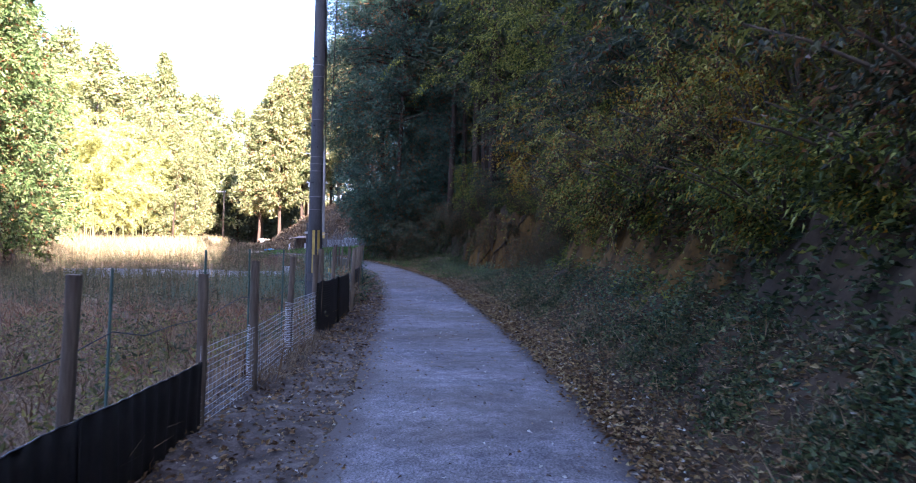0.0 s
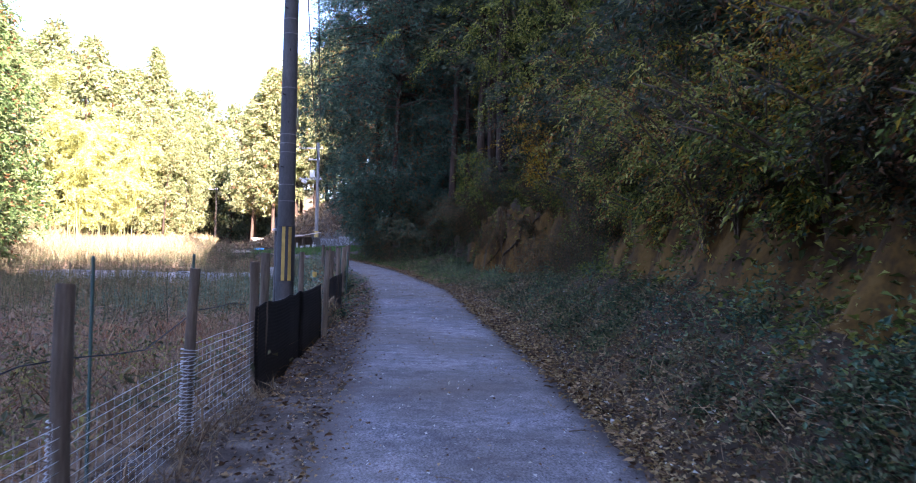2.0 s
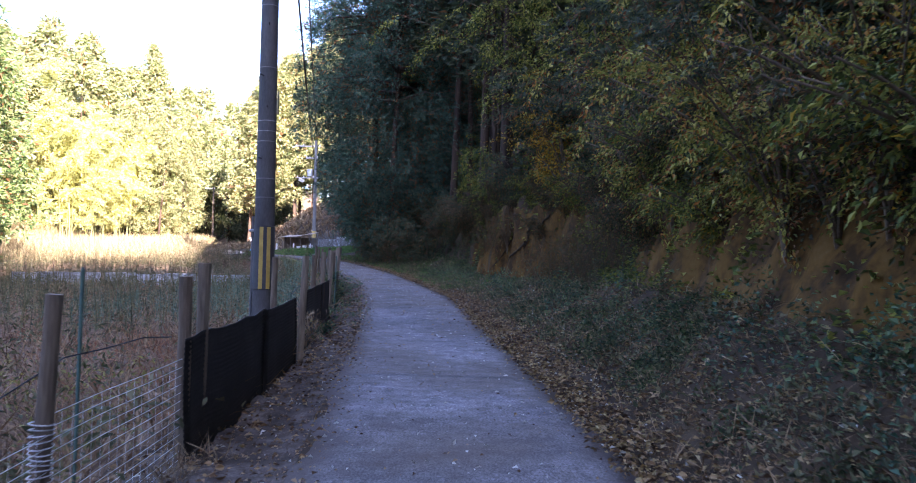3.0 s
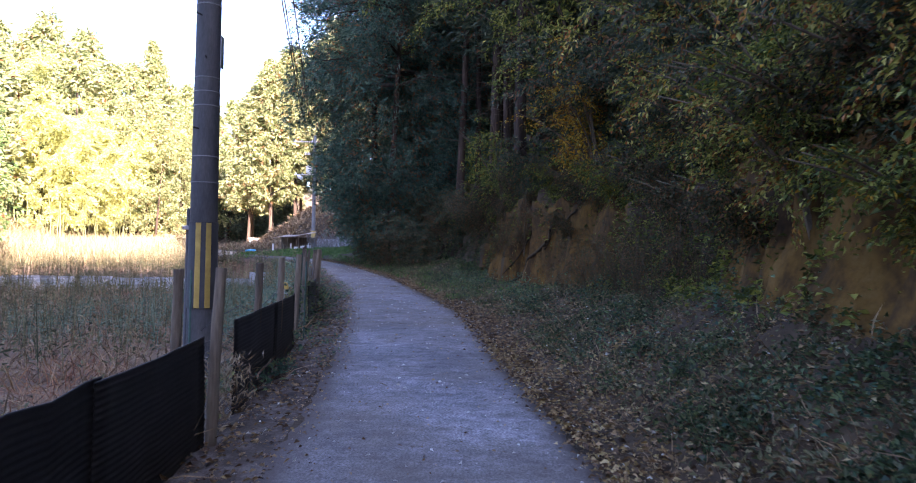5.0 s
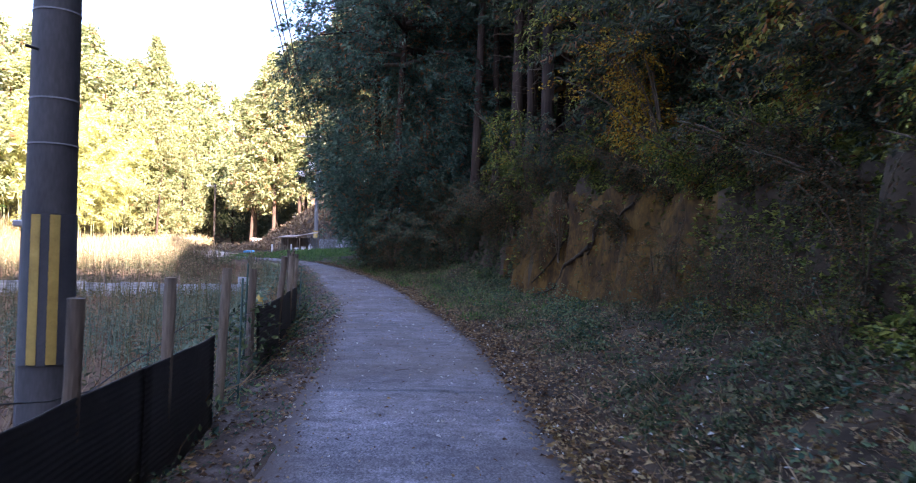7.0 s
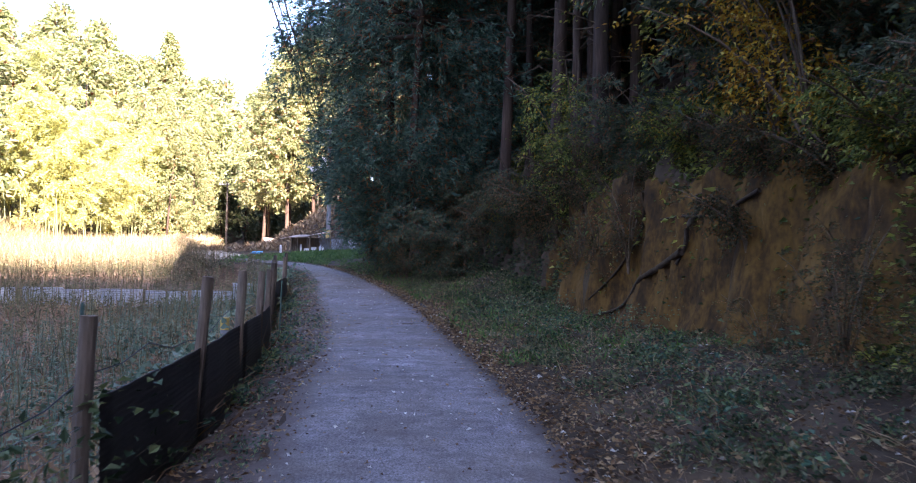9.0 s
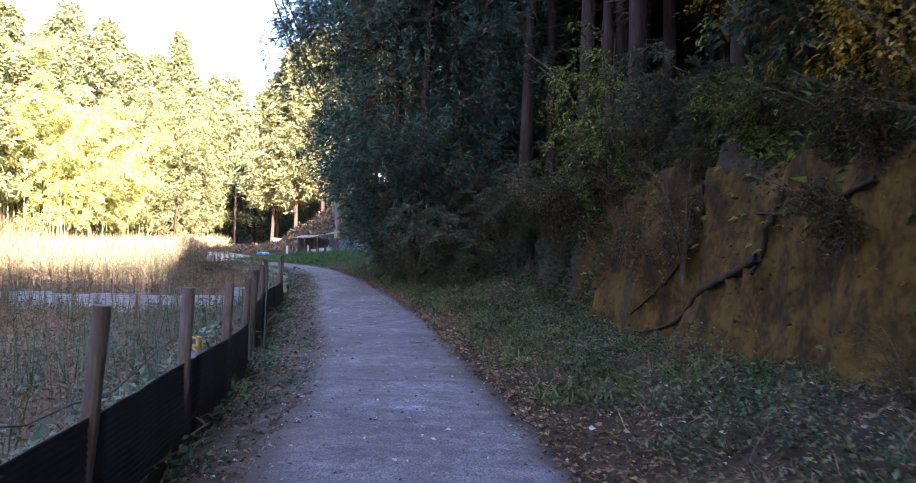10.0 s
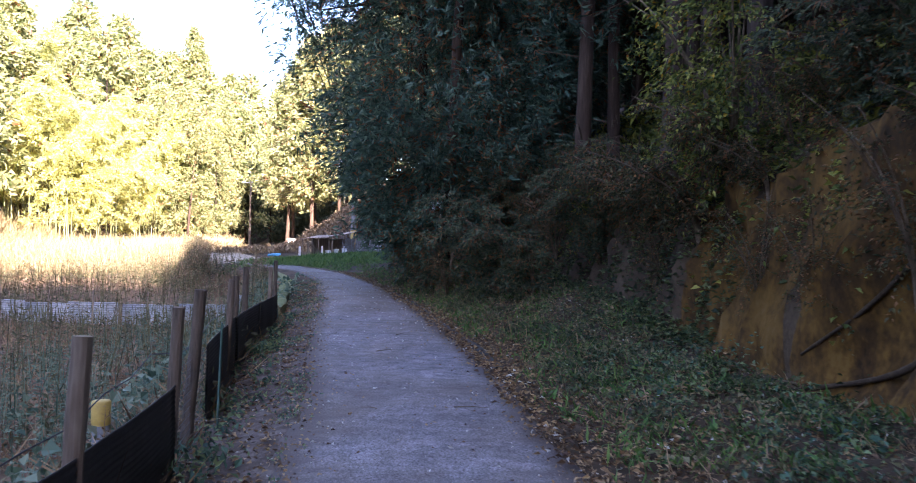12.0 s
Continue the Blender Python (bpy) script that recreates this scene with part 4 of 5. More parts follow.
# ---- shrubs on the bank ----
def shrub(name, seed, h, spread, n_leaf, size, mats, label, stems=7, lean=(-0.5, 0), group="shrubs on the bank", gold=0.0, category="shrub"):
    gg = np.random.default_rng(seed)
    t = tagged(new(name), label, category, group)
    B, D = [], []
    for k in range(stems):
        a = gg.uniform(0, 6.28)
        ex, ey = math.cos(a) * spread * gg.uniform(0.3, 1) + lean[0] * h * 0.5, math.sin(a) * spread * gg.uniform(0.3, 1) + lean[1] * h
        hh = h * gg.uniform(0.6, 1)
        curve = lambda u: np.stack([ex * u ** 1.5, ey * u ** 1.5, hh * (u * 1.25 - 0.3 * u ** 2.5)], -1)
        us = np.linspace(-0.06, 1, 7)
        tubes("stem", [([tuple(curve(abs(u)) if u >= 0 else (0, 0, -0.15)) for u in us], [0.03 * (1 - 0.13 * i) for i in range(7)])], M_TWIG, t, 5)
        nt = 9
        for j in range(nt):
            u = gg.uniform(0.2, 1.0)
            p0 = curve(u)
            dv = gg.normal(size=3) * np.array([1, 1, 0.45]) + np.array([lean[0] * 0.6, 0, 0.0])
            dv /= np.linalg.norm(dv)
            side = np.cross(dv, [0, 0, 1.0])
            tl = spread * gg.uniform(0.3, 0.7)
            n = n_leaf // (stems * nt)
            q = np.linspace(0.12, 1.0, n) + gg.normal(size=n) * 0.03
            sg = np.where(np.arange(n) % 2 == 0, 1.0, -1.0) * gg.uniform(0.2, 1.2, n)
            pts = p0 + dv * (q * tl)[:, None] - np.array([0, 0, 1]) * (q * q * tl * 0.4)[:, None] + side * (sg * size * 0.8 * gg.uniform(0, 2.2, n))[:, None] + gg.normal(size=(n, 3)) * 0.022 * spread
            B.append(pts)
            D.append(dv * 0.6 + side * sg[:, None] + gg.normal(size=(n, 3)) * 0.35 + np.array([0, 0, -0.3]))
    B, D = np.concatenate(B), np.concatenate(D)
    n = len(B)
    mi = (gg.uniform(size=n) < gold).astype(int)
    if name == "conifer_shrub":
        raw("foliage", *sprays_data(B, D, size * gg.uniform(0.6, 1.4, n), size * 0.28), mats, t, np.concatenate([mi, mi]))
    else:
        leaves("foliage", B, D, size * gg.uniform(0.6, 1.4, n), size * 0.5 * gg.uniform(0.7, 1.3, n), mats, t, 0.25, mi)
    return t


sh1 = shrub("shrub", 101, 3.4, 1.5, 3000, 0.075, [M_BROAD, M_GOLD], "leafy green shrub hanging over the earth bank", gold=0.05)
sh2 = shrub("shrub", 102, 3.0, 1.4, 3000, 0.07, [M_YELLOWGREEN, M_ORANGE], "yellow-green shrub with orange autumn leaves on the bank", gold=0.2)
sh3 = shrub("shrub", 103, 3.2, 1.3, 1500, 0.075, [M_GOLD, M_YELLOWGREEN], "slender shrub with golden autumn leaves on the bank", gold=0.15)
sh4 = shrub("conifer_shrub", 104, 3.6, 1.5, 3600, 0.16, [M_CYP, M_BROWNLEAF], "dark young cypress drooping over the bank", gold=0.16)
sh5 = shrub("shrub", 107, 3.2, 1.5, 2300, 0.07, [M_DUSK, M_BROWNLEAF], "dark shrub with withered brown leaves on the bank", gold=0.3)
over = shrub("broadleaf_tree", 108, 8.5, 3.0, 6500, 0.1, [M_BROAD, M_YELLOWGREEN], "broadleaf tree reaching over the lane, partly added to shade the bank", 6, (-0.75, 0), "broadleaf trees on the bank", 0.3, "tree")
l1, l2, l3, l4, l5 = [], [], [], [], []


def on_bank(y, s):
    return float(edge_r(y) + foot_s(y)) + s


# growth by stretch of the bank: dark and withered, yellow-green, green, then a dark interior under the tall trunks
for y in np.arange(-7, 45, 1.1):
    for s in (0.5, 1.5, 3.0):
        w = g.uniform()
        if y < 6.5:
            dest = l5 if w < 0.6 else l1 if w < 0.75 else l4
        elif y < 13:
            dest = l2 if w < 0.45 else l1 if w < 0.7 else l5 if w < 0.85 else l4
        elif y < 24:
            dest = l1 if w < 0.45 else l2 if w < 0.6 else l4
        elif y < 29:
            dest = l4 if w < 0.6 else l5
            if w > 0.8 or s < 1:
                continue
        else:
            dest = l5 if w < 0.5 else l4
            if w > 0.75 or s > 2:
                continue
            dest.append((on_bank(y, s * 0.5), y + g.uniform(-0.4, 0.4), g.uniform(0.4, 0.62), g.uniform(-60, 60)))
            continue
        dest.append((on_bank(y, s + g.uniform(-0.25, 0.35)), y + g.uniform(-0.4, 0.4), g.uniform(0.65, 1.05) * (0.65 if s < 1 else 1), g.uniform(-60, 60)))
l5 += [(on_bank(y, -0.3 + 0.25 * math.sin(5 * y)), y, 0.36 + 0.1 * math.sin(3 * y), 40 * math.sin(7 * y)) for y in np.arange(18.0, 25.4, 0.62)]
l2 += [(on_bank(y, 0.45 + 0.3 * math.sin(4 * y)), y, 0.72, 50 * math.sin(6 * y)) for y in np.arange(8.6, 16.5, 1.15)]
l3 += [(on_bank(25.9, 0.62), 25.9, 1.0, 0), (on_bank(26.6, 0.7), 26.6, 0.8, 40), (on_bank(28.0, 1.3), 28.0, 0.85, -20), (on_bank(10.4, 0.8), 10.4, 0.7, 10), (on_bank(7.6, 0.6), 7.6, 0.6, -30), (on_bank(27.4, 1.6), 27.4, 1.1, 25)]
l1 += [(on_bank(32.6, 0.6), 32.6, 1.05, 10), (on_bank(33.4, 0.65), 33.4, 0.8, -30)]
l2 += [(on_bank(21.2, 1.0), 21.2, 1.15, 20), (on_bank(19.6, 1.3), 19.6, 1.2, -15), (on_bank(17.4, 1.4), 17.4, 1.1, 40)]
drape = shrub("hanging_shrub", 105, 1.0, 0.75, 1900, 0.062, [M_BROAD, M_GOLD], "low leafy shrub drooping over the lip of the bank", 8, (-1.5, 0), "shrubs on the lip of the bank", 0.1)
drape_b = shrub("hanging_shrub", 106, 1.2, 0.7, 2000, 0.06, [M_DUSK, M_BROWNLEAF], "trailing green and brown growth over the lip of the bank", 8, (-1.4, 0), "shrubs on the lip of the bank", 0.25)
da, db = [], []
for y in np.arange(-5, 45.5, 0.78):
    lip = 0.42 + (0.25 if 26.5 < y < 31.5 else 0.0)
    (da if g.uniform() < (0.5 if y < 24 else 0.15) else db).append((on_bank(y, lip + g.uniform(-0.05, 0.2)), y + g.uniform(-0.25, 0.25), g.uniform(0.7, 1.1) * (0.75 if 27 < y < 32 else 1), g.uniform(-28, 28)))
db += [(on_bank(y, 0.22), y, 0.7, 12 * math.sin(9 * y)) for y in (26.4, 16.4, 17.2)]
plant_copies(drape, da, g)
plant_copies(drape_b, db, g)
plant_copies(sh1, l1, g)
plant_copies(sh2, l2, g)
plant_copies(sh3, l3, g)
plant_copies(sh4, l4, g)
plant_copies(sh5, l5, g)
# all but the first five are extra overhead canopy added to shade the bank
plant_copies(over, [(on_bank(y, s), y, sc, rz) for y, s, sc, rz in ((20.5, 2.4, 1.0, 0), (13.0, 2.8, 1.0, 25), (29.6, 2.2, 1.05, -20), (5.5, 2.6, 1.0, 15), (25.2, 2.6, 1.05, 40), (23.0, 3.4, 1.2, -35), (27.4, 3.6, 1.25, 10), (9.2, 3.2, 1.15, 50), (16.8, 3.4, 1.15, -10), (1.6, 2.4, 1.2, 30), (7.2, 2.2, 1.25, -40), (11.2, 2.3, 1.25, 60), (22.0, 2.2, 1.25, 80), (26.4, 2.3, 1.2, -60))], g)


# ---- ground cover ----
def scatter(name, n, place, size, material, label, category, clump=1, spread=0.1, up=0.6, flat=False, lift=0.02, ratio=0.55, droop=0.25, seed=1):
    """Leaves or blades over the ground; place(g, n) gives x and y."""
    gg = np.random.default_rng(seed)
    x, y = place(gg, n)
    x, y = np.repeat(x, clump), np.repeat(y, clump)
    m = len(x)
    x, y = x + gg.normal(size=m) * spread, y + gg.normal(size=m) * spread
    z = height(x, y)
    on = (x > edge_l(y)) & (x < edge_r(y)) & (y < 58)
    z = np.where(on, road_z(y) + 0.05, z) + lift * gg.uniform(0.2, 1, m)
    d = gg.normal(size=(m, 3))
    d[:, 2] = gg.normal(size=m) * 0.12 + 0.1 if flat else np.abs(d[:, 2]) * 0.5 + up
    ln = size * gg.uniform(0.5, 1.5, m)
    ob = leaves(name, np.stack([x, y, z], 1), d, ln, ln * ratio * gg.uniform(0.7, 1.3, m), material, None, droop)
    return tagged(ob, label, category, kind="stuff")


def bank_area(y0, y1, s0, s1, power=1.0):
    def f(gg, n):
        y = gg.uniform(y0, y1, n)
        return edge_r(y) + s0 + ((np.minimum(s1, foot_s(y) - 0.1) if s1 < 3.5 else s1) - s0) * gg.uniform(0, 1, n) ** power, y
    return f


def left_area(y0, y1, d0, d1):
    def f(gg, n):
        y = gg.uniform(y0, y1, n)
        return edge_l(y) - d0 - (d1 - d0) * gg.uniform(0, 1, n) ** (0.7 if d1 > 1.1 else 1.0), y
    return f


def field_area(y0, y1, x0, x1):
    def f(gg, n):
        y = gg.uniform(y0, y1, n)
        lim = np.where(y < 37, fence_x(y) - 0.15, edge_l(y) - 1.6)
        return np.minimum(gg.uniform(x0, x1, n), lim - gg.exponential(1.5, n) * (gg.uniform(size=n) < 0.5)), y
    return f


def patches(area, scale, seed, cut=0.0):
    """Keeps the points of an area where a slow noise is high, so that growth is uneven."""
    def f(gg, n):
        x, y = area(gg, n * 3)
        w = fbm(x, y, scale, 3, seed) > cut
        return x[w][:n], y[w][:n]
    return f


scatter("bank_ivy", 6000, patches(bank_area(-4, 45, 0.6, 3.2), 1.9, 1.2, 0.25), 0.036, M_IVY, "low green ivy and herbs growing on the bank", "ivy", 9, 0.085, 0.35, lift=0.11, ratio=0.75, seed=2)
scatter("bank_weeds", 110, patches(bank_area(-4, 32, 0.9, 3.2), 1.7, 4.2, 0.2), 0.042, M_CLUMP, "bushy clumps of broad-leaved green weeds on the bank", "weeds", 46, 0.15, 0.3, lift=0.42, ratio=0.6, seed=3)
scatter("verge_grass", 2200, patches(bank_area(26, 66, 0.25, 3.2), 3.1, 2.2, -0.2), 0.13, M_GRASS, "short green grass along the lane edge", "grass", 9, 0.08, 0.9, lift=0.02, ratio=0.12, seed=4)
scatter("bank_litter", 42000, bank_area(-4, 50, -0.15, 3.2, 1.2), 0.046, M_LITTER, "brown fallen leaves lying on the bank", "fallen leaves", 1, 0.05, flat=True, lift=0.09, seed=5)
scatter("verge_litter", 15000, left_area(-3, 45, -0.1, 1.25), 0.044, M_LITTER, "brown fallen leaves along the fence", "fallen leaves", 1, 0.05, flat=True, lift=0.03, seed=6)
scatter("pale_litter", 1500, left_area(-3, 45, -0.3, 1.2), 0.032, M_PALELITTER, "pale dry leaves along the fence", "fallen leaves", 1, 0.05, flat=True, lift=0.03, seed=7)
scatter("lane_leaves", 1700, left_area(-2, 55, -2.2, 0.0), 0.028, [M_LITTER], "brown leaves scattered over the concrete", "fallen leaves", 1, 0.03, flat=True, lift=0.012, seed=8)
scatter("pale_lane_leaves", 1300, left_area(-2, 55, -2.2, 0.0), 0.034, [M_PALELITTER], "pale leaves scattered over the concrete", "fallen leaves", 1, 0.03, flat=True, lift=0.012, seed=9)
scatter("fence_weeds", 420, patches(left_area(16, 38, 0.45, 1.1), 1.9, 3.0, 0.1), 0.06, M_CLUMP, "green weeds at the foot of the fence", "weeds", 9, 0.1, 0.5, lift=0.15, ratio=0.55, seed=10)
scatter("crest_fringe", 3000, lambda gg, n: (lambda y: (edge_r(y) + foot_s(y) + gg.uniform(0.42, 1.0, n), y))(gg.uniform(-6, 46, n)), 0.09, M_BROAD, "leafy creepers hanging over the edge of the earth bank", "creepers", 9, 0.12, -0.5, lift=0.3, ratio=0.5, seed=16)
def face_area(y0, y1):
    def f(gg, n):
        y = gg.uniform(y0, y1, n)
        return edge_r(y) + foot_s(y) + gg.uniform(-0.25, 0.75, n), y
    return f


for k, (y0, y1, n, cut) in enumerate(((-6, 8, 900, -0.4), (17.4, 24, 1300, -0.9), (32, 46, 1500, -0.7), (8, 17.5, 260, 0.5), (24, 32, 130, 0.6))):
    scatter("bank_creepers", n, patches(face_area(y0, y1), 1.6, 0.3 + k, cut), 0.07, M_BROAD if k % 2 else M_IVY, "small leafy creepers rooted in the earth bank", "creepers", 9, 0.1, -0.2, lift=0.12, ratio=0.6, seed=60 + k)
scatter("near_dry_grass", 4500, field_area(-2, 15, -10, -2), 0.34, M_DRYGRASS, "matted dry grass just behind the fence", "grass", 5, 0.1, 0.5, lift=0.0, ratio=0.017, seed=70)
scatter("fence_vines", 45, lambda gg, n: (lambda y: (fence_x(y) + gg.normal(size=n) * 0.1, y))(gg.uniform(19.4, 22.0, n)), 0.065, M_IVY, "green vines climbing the wire mesh", "vines", 9, 0.08, 0.2, lift=0.75, ratio=0.6, seed=71)
scatter("dry_tufts", 130, lambda gg, n: (lambda y: (fence_x(y) + 0.12 + gg.normal(size=n) * 0.1, y))(gg.uniform(7.2, 10.7, n)), 0.17, M_PLUME, "tufts of dry grass against the wire mesh", "grass", 8, 0.05, 1.0, lift=0.05, ratio=0.035, seed=72)
scatter("slope_litter", 9000, bank_area(-6, 50, 3.6, 9.0), 0.12, M_LITTER, "brown leaf litter on the wooded slope", "fallen leaves", 1, 0.05, flat=True, lift=0.04, seed=11)
scatter("slope_undergrowth", 5200, bank_area(-6, 50, 3.7, 8.0), 0.16, M_BROAD, "dark leafy undergrowth on the wooded slope", "undergrowth", 8, 0.22, 0.4, lift=0.6, ratio=0.5, seed=12)
M_KUDZU = leafmat("creeper_leaf", (0.05, 0.09, 0.06), (0.12, 0.18, 0.12), (0.22, 0.27, 0.18))
scatter("verge_weeds", 700, patches(left_area(17, 46, -0.05, 1.0), 1.6, 5.1, 0.15), 0.03, M_CLUMP, "small green weeds on the dirt verge", "weeds", 9, 0.07, 0.5, lift=0.08, ratio=0.55, seed=77)
scatter("pale_bank_litter", 2600, bank_area(-4, 45, -0.1, 3.0, 1.4), 0.042, M_PALELITTER, "pale dry leaves lying on the bank", "fallen leaves", 1, 0.05, flat=True, lift=0.06, seed=78)
scatter("edge_litter", 11000, bank_area(-4, 19, -0.1, 1.7, 1.6), 0.044, M_GOLDLITTER, "golden brown leaves drifted along the lane edge", "fallen leaves", 1, 0.05, flat=True, lift=0.08, seed=79)
scatter("edge_brown_litter", 5000, bank_area(18, 38, -0.1, 0.9, 1.3), 0.036, M_LITTER, "brown leaves drifted along the lane edge", "fallen leaves", 1, 0.05, flat=True, lift=0.06, seed=86)
scatter("edge_bits", 9000, lambda gg, n: (lambda y: (np.where(gg.uniform(size=n) < 0.5, edge_l(y), edge_r(y)) + gg.normal(size=n) * 0.16, y))(gg.uniform(-3, 50, n)), 0.025, M_LITTER, "crumbled leaf bits along the edges of the concrete", "fallen leaves", 1, 0.03, flat=True, lift=0.02, seed=73)
scatter("fence_creeper", 230, lambda gg, n: (lambda y: (fence_x(y) - 0.7 - gg.exponential(1.0, n), y))(gg.uniform(24, 41, n)), 0.085, M_KUDZU, "large-leaved creeper growing over the field edge", "creepers", 10, 0.2, 0.3, lift=0.6, ratio=0.85, seed=74)
scatter("far_bank_growth", 4200, lambda gg, n: (gg.uniform(-27, 4, n), gg.uniform(78, 104, n)), 0.5, [M_PLUME], "brown and green undergrowth on the bank behind the shed", "undergrowth", 5, 0.4, 0.6, lift=0.2, ratio=0.2, seed=75)
scatter("shed_grass", 2600, lambda gg, n: (gg.uniform(-15, -5.5, n), gg.uniform(54, 71, n)), 0.22, M_GRASS, "green grass on the verge below the shed", "grass", 8, 0.12, 0.9, lift=0.02, ratio=0.1, seed=76)
scatter("bank_dead_grass", 2600, patches(bank_area(-4, 46, 0.3, 3.2), 1.5, 3.7, -0.2), 0.2, M_DRYGRASS, "dry grass stems lying among the ivy", "grass", 5, 0.07, 0.3, lift=0.04, ratio=0.03, seed=81)
scatter("bank_dull_herbs", 2600, patches(bank_area(-4, 46, 0.5, 3.2), 1.3, 0.9, -0.1), 0.05, M_WEED, "dull olive herbs on the bank", "weeds", 8, 0.1, 0.5, lift=0.14, ratio=0.5, seed=82)
scatter("verge_golden_litter", 3000, left_area(-3, 45, -0.15, 1.2), 0.034, M_GOLDLITTER, "golden brown leaves on the dirt verge", "fallen leaves", 1, 0.05, flat=True, lift=0.03, seed=83)
scatter("dead_fence_stalks", 45, lambda gg, n: (lambda y: (fence_x(y) + 0.12 + gg.normal(size=n) * 0.07, y))(gg.uniform(14.6, 15.4, n)), 0.08, M_PLUME, "dead brown stalks against the wire mesh", "weeds", 14, 0.06, 0.9, lift=0.5, ratio=0.12, seed=87)
# field
scatter("near_green_weeds", 900, patches(field_area(-1, 16, -9, -2.2), 1.8, 2.9, 0.15), 0.06, M_YELLOWWEED, "yellowing green weeds among the dry grass behind the fence", "weeds", 9, 0.14, 0.5, lift=0.45, ratio=0.45, seed=84)
scatter("russet_grass", 2600, patches(field_area(2, 22, -16, -3), 3.5, 5.9, 0.2), 0.3, M_RUSSET, "russet withered grass in the field", "grass", 5, 0.12, 0.6, lift=0.0, ratio=0.03, seed=85)
scatter("dry_field_grass", 15000, patches(field_area(-2, 48, -26, -2), 4.0, 0.6, -0.7), 0.4, M_DRYGRASS, "dry brown grass in the fallow field", "grass", 4, 0.12, 0.8, lift=0.0, ratio=0.035, seed=13)
scatter("field_herbs", 2200, patches(field_area(9, 46, -26, -2), 3.0, 2.6, 0.0), 0.1, M_WEED, "grey-green herbs in the fallow field", "weeds", 9, 0.16, 0.5, lift=0.4, ratio=0.4, seed=14)
scatter("bright_grass", 12000, field_area(60, 104, -52, -24), 1.4, M_PALEGRASS, "tall pale grass in full sun", "grass", 4, 0.25, 1.3, lift=0.0, ratio=0.022, seed=15)


def tall_weeds(name, n, area, h, label, material, plume, seed):
    gg = np.random.default_rng(seed)
    x, y = area(gg, n)
    n = len(x)
    z = height(x, y)
    hh = h * gg.uniform(0.6, 1.2, n)
    base = np.stack([x, y, z - 0.02], 1)
    lean = gg.normal(size=(n, 3)) * 0.12 + np.array([0, 0, 1.0])
    V, F, MI, o = [], [], [], 0
    for turn in (0, 1):
        v, f = leaves_data(base, lean, hh, 0.012 + 0.004 * hh, 0.0)
        V.append(v)
        F.append(f + o)
        MI.append(np.zeros(len(f)))
        o += len(v)
    k = 15
    u = gg.uniform(0.15, 1.0, (n, k))
    p = (base[:, None] + unit(lean)[:, None] * (u * hh[:, None])[..., None]).reshape(-1, 3)
    d = gg.normal(size=(n * k, 3)) * np.array([1, 1, 0.3]) + np.array([0, 0, 0.35])
    ln = ((0.15 * (1.15 - u)) * hh[:, None]).reshape(-1) * gg.uniform(0.7, 1.3, n * k) + 0.03
    v, f = leaves_data(p, d, ln, ln * 0.16, 0.3)
    V.append(v), F.append(f + o)
    MI.append((u.reshape(-1) > plume).astype(int))
    ob = raw(name, np.concatenate(V), np.concatenate(F), [material, M_PLUME], None, np.concatenate(MI))
    return tagged(ob, label, "weeds", kind="stuff")


tall_weeds("green_weeds", 2300, patches(field_area(20, 47, -30, -6), 5, 3.3, -0.3), 1.3, "tall grey-green weeds in the fallow field", M_WEED, 0.85, 41)
tall_weeds("brown_weeds", 3800, patches(field_area(47, 66, -44, -9), 6, 1.3, -0.6), 1.6, "tall brown withered weeds beyond the sheet fence", M_WEED, 0.4, 42)
tall_weeds("near_weeds", 1100, patches(field_area(2, 44, -18, -3), 3, 1.9, 0.1), 0.6, "low withered weeds near the fence", M_PLUME, 0.5, 43)
tall_weeds("leafy_weeds", 900, patches(field_area(24, 45, -11, -5), 2.5, 0.4, -0.2), 0.9, "leafy green weeds behind the fence", M_KUDZU, 0.95, 44)


# ---- smaller things ----
def field_sheet(x0, x1, y, h):
    z0 = gz((x0 + x1) / 2, y)
    t = thing("corrugated_sheet", ((x0 + x1) / 2, y, z0), "pale blue-grey corrugated sheet fencing off the field", "sheet fence", "pale sheets across the field")
    n = 10 * 6
    V, F = [], []
    L = x1 - x0
    for i in range(2):
        for j in range(n + 1):
            w = j / n
            V.append(((i - 0.5) * L, 0.018 * math.sin(2 * math.pi * 10 * w), -0.05 + h * w))
    for j in range(n):
        F.append([j, n + 1 + j, n + 2 + j, j + 1])
    ob = raw("panel", V, F, M_TIN, t, smooth=True)
    ob.modifiers.new("thick", "SOLIDIFY").thickness = 0.004
    tubes("stake", [([(0, -0.05, -0.3), (0.02, -0.05, h + 0.35)], 0.03)], M_WOOD, t, 8)


for k in range(9):
    field_sheet(-9.2 - 1.72 * (k + 1), -9.2 - 1.72 * k - 0.04, 46 + 0.25 * math.sin(k * 1.7), 0.72 + 0.03 * math.sin(3 * k))

# mossy retaining wall beside the lane past the fence
M_MOSS = mat("mossy_concrete", [(0.3, (0.06, 0.08, 0.02)), (0.5, (0.13, 0.15, 0.05)), (0.75, (0.22, 0.21, 0.15))], 2.2, 0.95, 0.8, 30)


